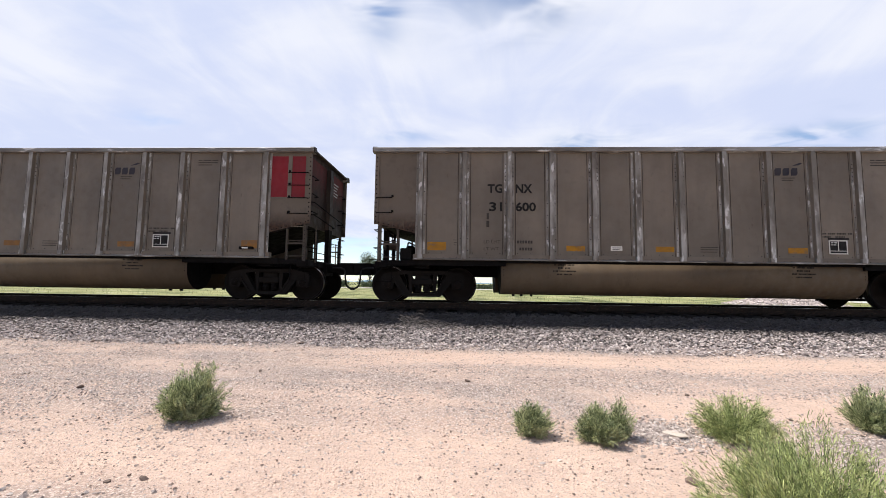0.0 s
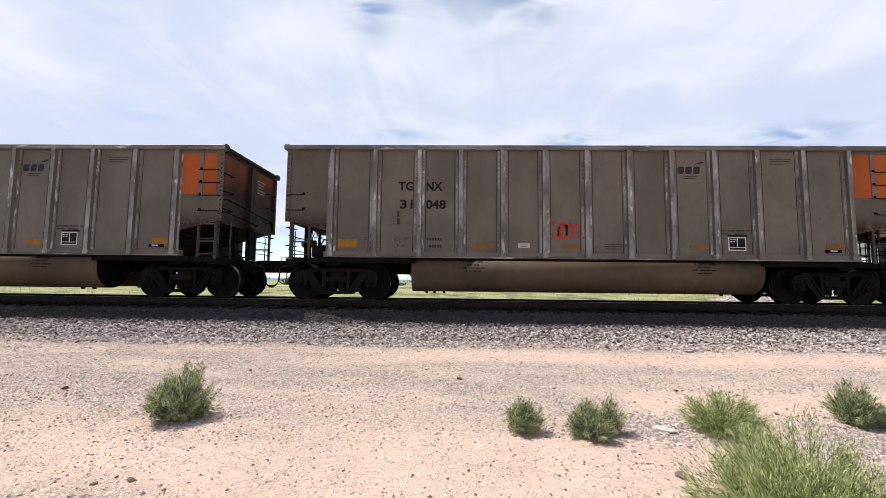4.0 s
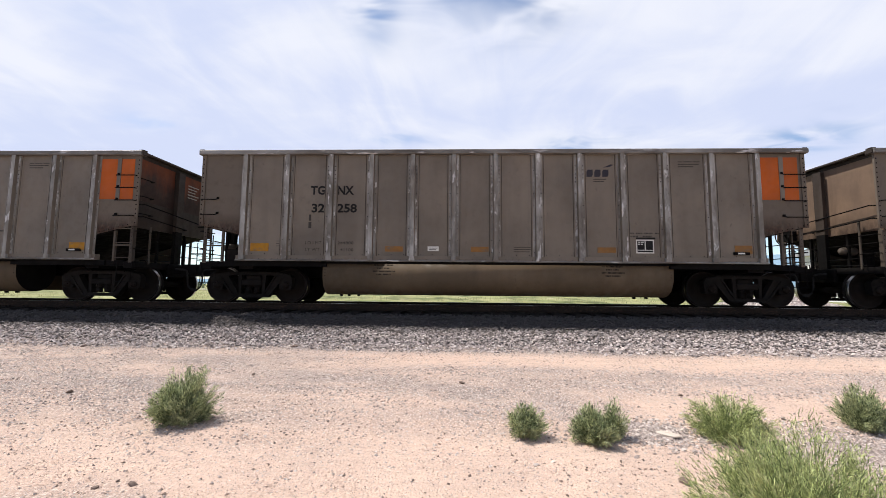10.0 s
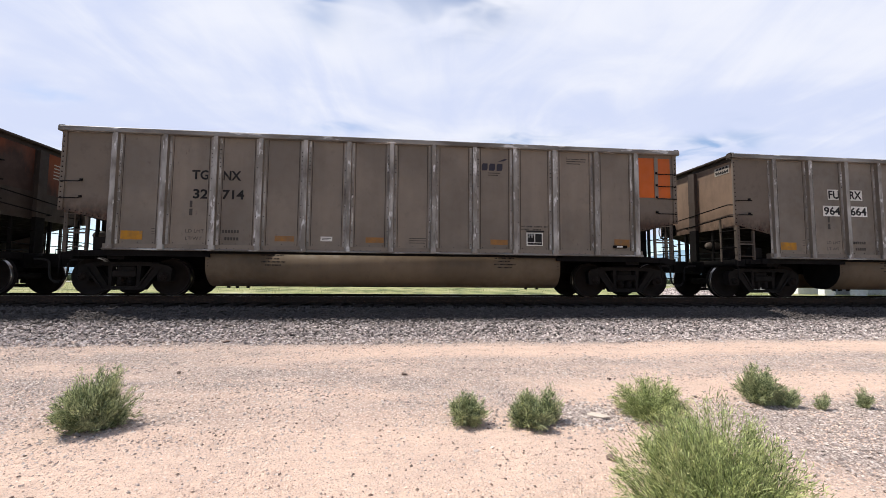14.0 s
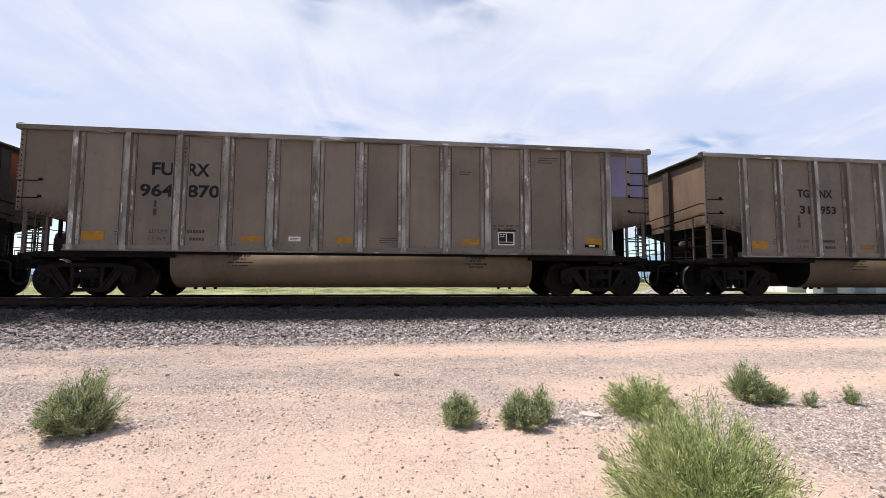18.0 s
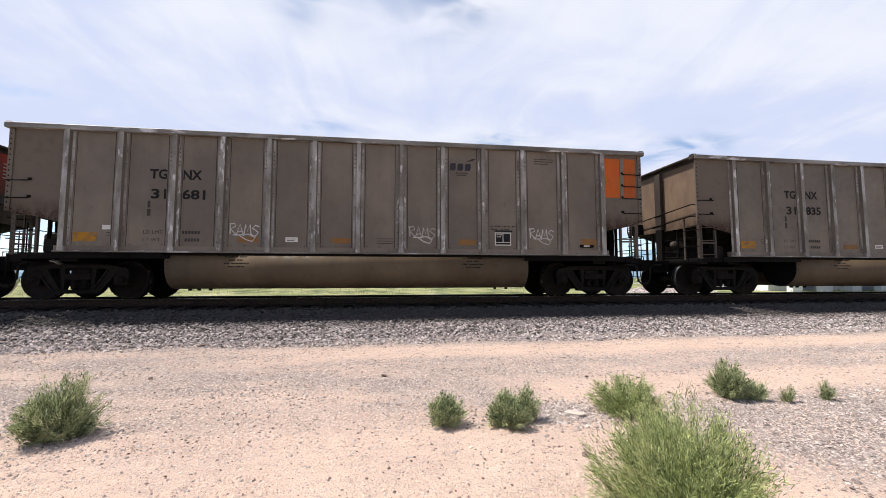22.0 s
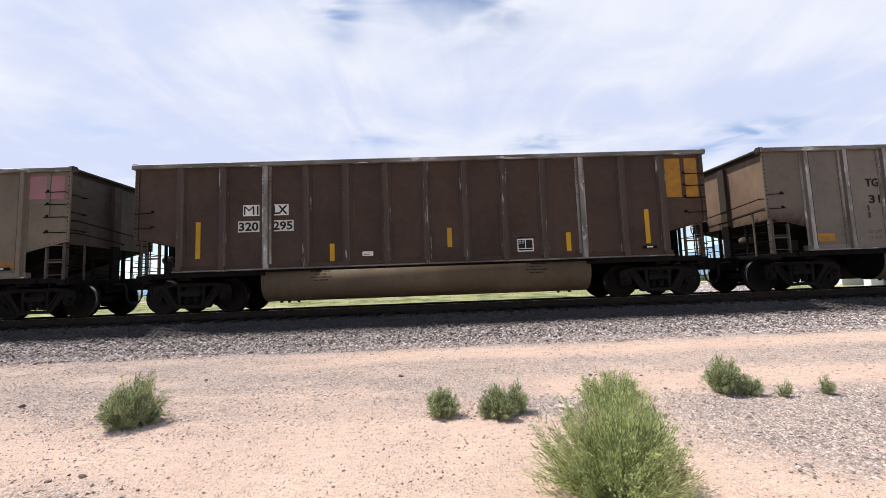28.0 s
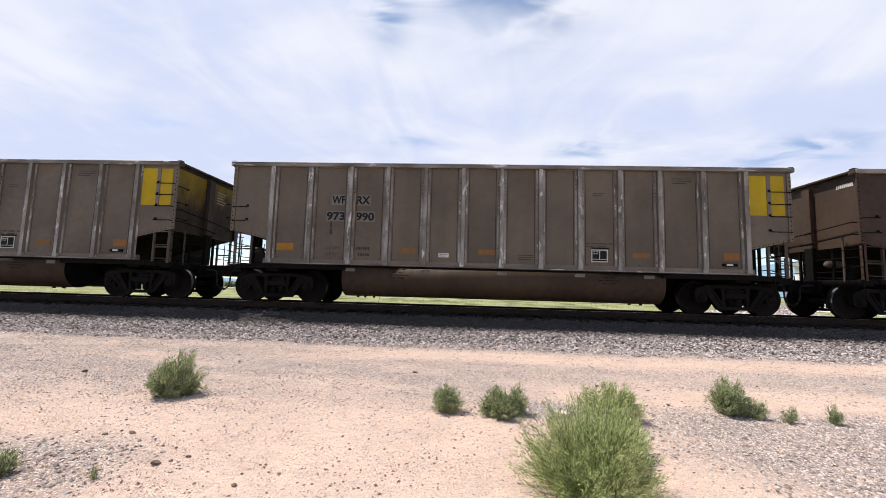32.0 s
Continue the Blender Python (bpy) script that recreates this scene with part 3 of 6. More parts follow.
def build_ground():
    xs = steps((-3500, -300, 4), (-300, -30, 9), (-30, -9, 14), (-9, 11, 130), (11, 30, 14), (30, 300, 9), (300, 3500, 4))
    ys = steps((-2500, -100, 4), (-100, -4, 6), (-4, 1.4, 10), (1.4, 8.6, 90), (8.6, 20, 12), (20, 120, 12), (120, 4000, 6))
    verts = [(x, y, ground_z(x, y) + (lumps(x, y) if -9 <= x <= 11 and 1.4 <= y < 8.6 else 0)) for y in ys for x in xs]
    w = len(xs)
    faces = [(j * w + i, j * w + i + 1, (j + 1) * w + i + 1, (j + 1) * w + i) for j in range(len(ys) - 1) for i in range(w - 1)]
    me = sheet_mesh("ground", verts, faces)
    me.polygons.foreach_set("use_smooth", [True] * len(me.polygons))
    tagged(piece("ground", me, SOIL), "pale sandy ground strewn with gravel, grassland beyond the track", "ground", kind="structure")


build_ground()


def bed_z(y):
    """Height of the ballast bed across the track."""
    d = abs(y - TRACK_Y)
    if d < 1.0:
        return 0.80
    if d < 1.62:
        return max(0.71, 0.80 - 0.2 * (d - 1.0))
    return max(0.22, 0.71 - (d - 1.62) * 0.24)


def build_bed():
    xs = steps((-400, -20, 20), (-20, 24, 150), (24, 400, 20))
    ys = steps((7.5, 9.9, 18), (9.9, 13.0, 18), (13.0, 14.9, 6))
    verts = [(x, y, bed_z(y) - 0.03 + 0.02 * noise.noise((x * 1.2, y * 1.2, 9))) for y in ys for x in xs]
    w = len(xs)
    faces = [(j * w + i, j * w + i + 1, (j + 1) * w + i + 1, (j + 1) * w + i) for j in range(len(ys) - 1) for i in range(w - 1)]
    s = Shade("ballast_bed_stone", 0.9, 0, 0.2)
    s.place(False)
    v = s.n.new("ShaderNodeTexVoronoi")
    v.inputs["Scale"].default_value = 22
    s.l.new(s.pos, v.inputs["Vector"])
    # the shaded gaps between stones are painted dark at the cell edges
    c = s.mix(s.ramp(v.outputs["Distance"], 0.0, 0.55), (0.20, 0.172, 0.16), (0.035, 0.03, 0.028))
    c = s.mix(s.noise(6, 4), c, (0.20, 0.17, 0.16))
    # the bed is darker between and beside the rails
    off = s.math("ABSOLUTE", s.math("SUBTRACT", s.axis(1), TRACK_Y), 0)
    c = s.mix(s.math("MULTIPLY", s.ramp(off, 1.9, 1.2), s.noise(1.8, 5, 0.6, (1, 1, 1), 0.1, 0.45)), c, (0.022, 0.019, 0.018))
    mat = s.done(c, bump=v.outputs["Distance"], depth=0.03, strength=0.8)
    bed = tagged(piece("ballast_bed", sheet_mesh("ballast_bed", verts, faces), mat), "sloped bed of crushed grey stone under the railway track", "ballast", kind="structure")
    return bed


build_bed()

ICO = bmesh.new()
bmesh.ops.create_icosphere(ICO, subdivisions=1, radius=1.0)
ICO_V = np.array([v.co[:] for v in ICO.verts])
ICO.verts.ensure_lookup_table()
ICO_F = np.array([[v.index for v in f.verts] for f in ICO.faces])
ICO.free()
OCT_V = np.array([(1, 0, 0), (-1, 0, 0), (0, 1, 0), (0, -1, 0), (0, 0, 1), (0, 0, -0.6)], float)
CAP_V = np.array([(1, 0, -0.3), (0, 1, -0.3), (-1, 0, -0.3), (0, -1, -0.3), (0.1, 0.05, 0.8)], float)
CAP_F = np.array([(0, 1, 4), (1, 2, 4), (2, 3, 4), (3, 0, 4)])
OCT_F = np.array([(0, 2, 4), (2, 1, 4), (1, 3, 4), (3, 0, 4), (2, 0, 5), (1, 2, 5), (3, 1, 5), (0, 3, 5)])


def rubble(name, places, sizes, base_v, base_f, rng, flatness=0.75):
    """Many loose stones in one mesh: each a rough, turned, uneven lump."""
    n = len(places)
    scale = sizes[:, None] * np.stack([rng.uniform(0.75, 1.35, n), rng.uniform(0.7, 1.2, n), rng.uniform(0.55, 1.0, n) * flatness], 1)
    v = base_v[None] * (1 + rng.uniform(-0.24, 0.24, (n, len(base_v), 1))) * scale[:, None, :]
    a, b = rng.uniform(0, 2 * np.pi, n), rng.uniform(-0.5, 0.5, n)
    ca, sa, cb, sb = np.cos(a), np.sin(a), np.cos(b), np.sin(b)
    rot = np.zeros((n, 3, 3))
    rot[:, 0, 0], rot[:, 0, 1], rot[:, 0, 2] = ca * cb, -sa, ca * sb
    rot[:, 1, 0], rot[:, 1, 1], rot[:, 1, 2] = sa * cb, ca, sa * sb
    rot[:, 2, 0], rot[:, 2, 2] = -sb, cb
    v = np.einsum("nij,nkj->nki", rot, v) + places[:, None, :]
    f = base_f[None] + (np.arange(n) * len(base_v))[:, None, None]
    me = bpy.data.meshes.new(name)
    v, f = v.reshape(-1, 3), f.reshape(-1, 3)
    me.vertices.add(len(v))
    me.vertices.foreach_set("co", v.ravel())
    me.loops.add(f.size)
    me.loops.foreach_set("vertex_index", f.ravel().astype(np.int32))
    me.polygons.add(len(f))
    me.polygons.foreach_set("loop_start", np.arange(0, f.size, 3, dtype=np.int32))
    me.polygons.foreach_set("use_smooth", [False] * len(f))
    me.update(calc_edges=True)
    return me


def scatter_stones():
    rng = np.random.default_rng(4)
    n = 70000
    x, y = rng.uniform(-15, 19, n), 7.4 + 2.75 * rng.uniform(0, 1, n) ** 0.9
    # the foot of the slope is ragged and thins out
    foot = 7.62 + 0.10 * np.sin(x * 1.3) + 0.07 * np.sin(x * 3.7 + 1)
    keep = rng.uniform(0, 1, n) < np.clip((y - foot + 0.25) / 0.45, 0, 1)
    x, y = x[keep], y[keep]
    z = np.array([max(bed_z(b), ground_z(a, b)) for a, b in zip(x, y)]) + rng.uniform(-0.02, 0.036, len(x))
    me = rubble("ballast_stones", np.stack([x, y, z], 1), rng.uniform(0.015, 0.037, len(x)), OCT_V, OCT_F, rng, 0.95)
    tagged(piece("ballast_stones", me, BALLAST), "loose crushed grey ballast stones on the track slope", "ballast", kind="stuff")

    def between(v, a, b):
        return np.clip((v - a) / (b - a), 0, 1)
    # gravel strewn over the sand: thick on the crown and in patches, thin in the ruts
    n = 260000
    x, y = rng.uniform(-8.5, 11.5, n), 1.6 + 6.2 * rng.uniform(0, 1, n) ** 1.1
    wander = np.array([noise.noise((a * 0.8, b * 0.8, 21)) for a, b in zip(x, y)])
    lump = np.array([noise.noise((a * 0.6, b * 1.7, 3)) + 0.5 * noise.noise((a * 1.9, b * 3.6, 8)) for a, b in zip(x, y)])
    patchy = np.clip(0.6 + 1.5 * lump, 0.12, 1.3)
    v = y + 0.3 * wander
    crown = between(v, 4.95, 5.35) * between(v, 6.6, 6.2) * between(x, -2.6, -0.2)
    spill = between(x, -1.6, 0.2) * between(x, 2.1, 1.2) * between(y, 3.6, 4.3) * between(y, 5.4, 5.0)
    west = between(x, -0.3, -2.6) * between(y, 3.2, 4.0) * between(y, 7.5, 6.9)
    streak = np.exp(-(((x + 0.9) / 0.8) ** 2 + ((y - 3.5) / 0.13) ** 2))
    toe = between(y, 7.15, 7.6)
    right = between(x + 1.2 * np.minimum(y - 2.9, 0), 2.3, 3.2) * between(y, 4.4, 4.0)
    left = between(x, -1.5, -2.1) * between(y, 2.8, 2.4)
    heap = np.exp(-(((x - 1.75) / 0.55) ** 2 + ((y - 3.95) / 0.3) ** 2))
    dens = 0.03 + patchy * (0.8 * crown + 0.75 * spill + 0.75 * west + 0.14) + 0.5 * streak + 0.55 * toe + 0.75 * right + 0.5 * left + 0.8 * heap
    keep = rng.uniform(0, 1, n) < dens * 0.8
    x, y = x[keep], y[keep]
    z = np.array([ground_z(a, b) + lumps(a, b) for a, b in zip(x, y)]) + 0.002
    size = (0.0045 + 0.0165 * rng.uniform(0, 1, len(x)) ** 2.6) * (0.5 + 0.5 * between(y + 2 * between(x, 2.0, 2.8), 1.8, 4.4))
    me = rubble("ground_gravel", np.stack([x, y, z], 1), size, CAP_V, CAP_F, rng, 0.9)
    tagged(piece("ground_gravel", me, PEBBLE), "small mixed pebbles strewn over pale sand", "gravel", kind="stuff")
    # coarser stones where the gravel lies thick
    n = 60000
    x, y = rng.uniform(-7, 9, n), rng.uniform(1.6, 6.6, n)
    right = between(x + 1.2 * np.minimum(y - 2.9, 0), 2.3, 3.2) * between(y, 4.4, 4.0)
    left = between(x, -1.6, -2.0) * between(y, 2.7, 2.4)
    crown = between(y, 4.95, 5.35) * between(y, 6.6, 6.2) * between(x, -2.6, -0.2)
    heap = np.exp(-(((x - 1.8) / 0.5) ** 2 + ((y - 3.95) / 0.28) ** 2))
    keep = rng.uniform(0, 1, n) < 0.30 * right + 0.5 * left + 0.6 * heap + 0.05 * crown + 0.0012
    x = np.concatenate([x[keep], rng.normal(1.78, 0.30, 1500)])
    y = np.concatenate([y[keep], rng.normal(3.93, 0.15, 1500)])
    z = np.array([ground_z(a, b) + lumps(a, b) for a, b in zip(x, y)]) + 0.004
    me = rubble("coarse_gravel", np.stack([x, y, z], 1), 0.009 + 0.017 * rng.uniform(0, 1, len(x)) ** 1.8, OCT_V, OCT_F, rng, 0.8)
    tagged(piece("coarse_gravel", me, PEBBLE), "coarse flat gravel in patches on the sand", "gravel", kind="stuff")
    # crumbs of the sand itself
    n = 150000
    x, y = rng.uniform(-7, 9, n), 1.7 + 5.8 * rng.uniform(0, 1, n) ** 1.25
    lump = np.array([noise.noise((a * 1.1, b * 2.6, 13)) for a, b in zip(x, y)])
    keep = rng.uniform(0, 1, n) < np.clip(0.38 + 1.7 * lump, 0.05, 1)
    x, y = x[keep], y[keep]
    z = np.array([ground_z(a, b) + lumps(a, b) for a, b in zip(x, y)]) + 0.001
    me = rubble("sand_crumbs", np.stack([x, y, z], 1), 0.004 + 0.013 * rng.uniform(0, 1, len(x)) ** 3, CAP_V, CAP_F, rng, 0.85)
    tagged(piece("sand_crumbs", me, CRUMB), "small crumbs and clods of pinkish sand", "sand", kind="stuff")
    # dark clods in loose clusters, and single ones
    n = 9000
    near = rng.integers(0, 260, n)
    x, y = rng.uniform(-6.5, 8, 260)[near], (1.9 + 5.5 * rng.uniform(0, 1, 260) ** 1.2)[near]
    loose = rng.uniform(0, 1, n) < 0.4
    x = np.where(loose, rng.uniform(-6.5, 8, n), x + rng.normal(size=n) * 0.2)
    y = np.where(loose, 1.9 + 5.5 * rng.uniform(0, 1, n) ** 1.3, y + rng.normal(size=n) * 0.08)
    z = np.array([ground_z(a, b) + lumps(a, b) for a, b in zip(x, y)]) + 0.003
    me = rubble("dark_clods", np.stack([x, y, z], 1), 0.0042 + 0.0125 * rng.uniform(0, 1, n) ** 4.5, OCT_V, OCT_F, rng, 0.7)
    tagged(piece("dark_clods", me, DARKSTONE), "dark brown clods and stones on pale sand", "stones", kind="stuff")


scatter_stones()


def build_track():
    track = tagged(new("railway_track"), "railway track with rusted steel rails on timber ties", "track", kind="structure")
    prof = [(-0.07, 0), (0.07, 0), (0.07, 0.012), (0.012, 0.03), (0.012, 0.125), (0.036, 0.135), (0.036, 0.165), (0.028, 0.172), (-0.028, 0.172), (-0.036, 0.165), (-0.036, 0.135), (-0.012, 0.125), (-0.012, 0.03), (-0.07, 0.012)]
    for side in (-1, 1):
        y = TRACK_Y + side * 0.753
        bm = prism(bmesh.new(), [(y + a, RAIL_Z - 0.172 + b) for a, b in prof], "x", -400, 400)
        part("rail", bm, RAIL, track)
        bm = box(bmesh.new(), -400, 400, y - 0.02, y + 0.02, RAIL_Z - 0.002, RAIL_Z + 0.001)
        part("rail_head", bm, TREAD, track, "rail head worn bright")
    me = bpy.data.meshes.new("tie")
    bm = box(bmesh.new(), -0.115, 0.115, -1.3, 1.3, -0.15, 0, 0.012)
    bm.to_mesh(me)
    bm.free()
    for i in range(150):
        x = -34 + 0.5 * i + random.uniform(-0.02, 0.02)
        piece("tie", me, TIE, track, m=pose(x, TRACK_Y + random.uniform(-0.03, 0.03), RAIL_Z - 0.18, 0, 0, random.uniform(-0.6, 0.6)))
    me = bpy.data.meshes.new("tie_plate")
    bm = box(bmesh.new(), -0.09, 0.09, -0.17, 0.17, 0, 0.014)
    for dx in (-0.055, 0.055):
        box(bm, dx - 0.012, dx + 0.012, -0.105, -0.075, 0.014, 0.05)
        box(bm, dx - 0.012, dx + 0.012, 0.075, 0.105, 0.014, 0.05)
    bm.to_mesh(me)
    bm.free()
    for i in range(75):
        piece("tie_plate", me, RAIL, track, m=pose(-17 + 0.5 * i, TRACK_Y - 0.753, RAIL_Z - 0.178))
    bm = bmesh.new()
    for i in range(-800, 800):
        x = 0.5 * i
        if not -34.2 < x < 40.8:
            box(bm, x - 0.115, x + 0.115, TRACK_Y - 1.3, TRACK_Y + 1.3, RAIL_Z - 0.33, RAIL_Z - 0.18)
    tagged(part("far_ties", bm, TIE, track), kind="stuff")


build_track()


# ---------------------------------------------------------------- coal gondola
PITCH = 16.38            # coupled length
HALF, LIP = 7.335, 7.435   # body and top chord, from the middle
RIBS = [s * o for s in (-1,) for o in (6.235, 5.165, 4.07, 3.055, 2.035, 1.02)] + [0.0, 1.02, 2.035, 3.055, 4.07, 5.165, 6.235]
SKIN, TOP, SILL = 1.52, 3.86, 1.06
TRUCK_X, AXLE_X, WHEEL_R = 6.2, 0.89, 0.457


def skin_low(x):
    """Lower edge of the body side: level along the sill, rising under the end panels."""
    return 1.69 + (abs(x) - 6.26) / 1.04 * 0.25 if abs(x) > 6.2 else 1.2


def side_parts(root, s):
    """Panels, ribs, chord and sill of one side; s is -1 or 1 along y."""
    edges = [-HALF] + RIBS + [HALF]
    y0, y1 = sorted((s * SKIN, s * (SKIN - 0.02)))
    for i, (a, b) in enumerate(zip(edges, edges[1:])):
        bm = bmesh.new()
        if i in (0, 13):
            prism(bm, [(a, skin_low(a)), (b, skin_low(b)), (b, 3.74), (a, 3.74)], "y", y0, y1)
            # corner angle and the row of bolts along the lower edge
            for k in range(9):
                x = a + (b - a) * (0.06 + 0.11 * k)
                rivet(bm, x, s * SKIN, skin_low(x) + 0.045, 0.016, s)
            c = -HALF if i == 0 else HALF
            box(bm, c - 0.05, c + 0.05, min(s * 1.50, s * 1.545), max(s * 1.50, s * 1.545), 1.93, 3.74)
            for k in range(15):
                rivet(bm, c + (0.01 if i else -0.01), s * 1.545, 2.0 + 0.115 * k, 0.02, s)
        else:
            # the sheet is dished a little between its ribs
            w = b - a
            prism(bm, [(a, s * SKIN), (a + 0.145, s * SKIN), (a + 0.16, s * SKIN), (a + 0.2, s * (SKIN - 0.012)), (b - 0.2, s * (SKIN - 0.012)), (b - 0.16, s * SKIN), (b - 0.145, s * SKIN), (b, s * SKIN), (b, s * (SKIN - 0.03)), (a, s * (SKIN - 0.03))], "z", 1.13, 3.74)
            # a dark joint line runs in the step beside the ribs
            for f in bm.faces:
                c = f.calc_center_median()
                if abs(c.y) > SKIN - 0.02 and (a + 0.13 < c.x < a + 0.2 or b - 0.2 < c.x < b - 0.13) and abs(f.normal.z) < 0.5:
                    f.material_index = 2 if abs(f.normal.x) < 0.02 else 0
            for k in (0.2, 0.5, 0.8):
                rivet(bm, a + w * k, s * (SKIN - 0.012), 1.236, 0.011, s)
        part("side_panel", bm, (ENDPAINT if i in (0, 13) else PAINT, IRON, DARKEND), root)
    for i, x in enumerate(RIBS):
        bm = bmesh.new()
        o = SKIN
        prism(bm, [(x - 0.118, s * o), (x - 0.118, s * (o + 0.012)), (x - 0.064, s * (o + 0.012)), (x - 0.05, s * (o + 0.09)), (x + 0.05, s * (o + 0.09)), (x + 0.064, s * (o + 0.012)), (x + 0.118, s * (o + 0.012)), (x + 0.118, s * o)], "z", 1.12, 3.735)
        # foot that laps over the sill
        box(bm, x - 0.066, x + 0.066, min(s * 1.50, s * 1.613), max(s * 1.50, s * 1.613), 1.085, 1.19, 0.006)
        dense = i in (2, 4, 6, 8, 10)
        # the face and flanges are worn bare, the flanks take the plain sheet paint
        for f in bm.faces:
            c = f.calc_center_median()
            if 0.05 < abs(c.x - x) < 0.064 and c.z > 1.3 and abs(f.normal.z) < 0.5:
                f.material_index = 3
        for sx in (-0.091, 0.091):
            z = 1.3
            while z < 3.6:
                rivet(bm, x + sx, s * (o + 0.012), z, 0.016 if dense and z > 2.9 else 0.011, s)
                z += 0.1 if dense and 2.9 < z < 3.4 else 0.29
        part("rib", bm, (ALU, IRON, DARKEND, PAINT), root)
    bm = bmesh.new()
    prism(bm, [(s * 1.40, 3.73), (s * 1.605, 3.73), (s * 1.62, 3.742), (s * 1.62, 3.832), (s * 1.60, 3.848), (s * 1.42, 3.848), (s * 1.40, 3.832)], "x", -LIP, LIP)
    part("top_chord", bm, CHORD, root, "dented aluminium top rail")
    bm = bmesh.new()
    prism(bm, [(s * 1.42, 1.06), (s * 1.58, 1.06), (s * 1.59, 1.07), (s * 1.59, 1.088), (s * 1.55, 1.10), (s * 1.55, 1.20), (s * 1.42, 1.20)], "x", -6.40, 6.40)
    for k in range(80):
        rivet(bm, -6.3 + 12.6 * k / 79, s * 1.55, 1.12, 0.009, s)
    for f in bm.faces:
        if f.calc_center_median().z < 1.095 and not f.material_index:
            f.material_index = 2
    part("side_sill", bm, (PAINT, IRON, CHORD), root)
    # the dark bolted joint between sill and tub
    bm = box(bmesh.new(), -4.3, 4.3, min(s * 1.36, s * 1.50), max(s * 1.36, s * 1.50), 1.005, 1.06)
    for k in range(70):
        rivet(bm, -4.2 + 8.4 * k / 69, s * 1.50, 1.03, 0.016, s)
    part("tub_flange", bm, IRON, root)
    # tub: upright above, round below
    arc = [(s * (0.92 + 0.52 * math.cos(a)), 0.76 - 0.52 * math.sin(a)) for a in [math.pi * i / 14 for i in range(15)]]
    bm = prism(bmesh.new(), [(s * 1.44, 1.03)] + arc + [(s * 0.40, 1.03)], "x", -4.25, 4.25)
    for f in bm.faces:
        f.smooth = len(f.verts) == 4 and abs(f.normal.x) < 0.5
    for e in (-4.25, 4.25):
        for k in range(5):
            rivet(bm, e - math.copysign(0.06, e), s * 1.44, 0.72 + 0.07 * k, 0.012, s)
    for f in bm.faces:
        if len(f.verts) > 6:
            f.material_index = 1
    part("tub", bm, (TUBPAINT, IRON), root, "rounded tan lower tub")
    # short drain stubs under the tub
    bm = bmesh.new()
    for x in (-3.9, -3.7, -3.45, 3.5, 3.8):
        box(bm, x - 0.03, x + 0.03, s * 0.95 - 0.03, s * 0.95 + 0.03, 0.2, 0.27)
    tagged(part("drain", bm, IRON, root), kind="stuff")


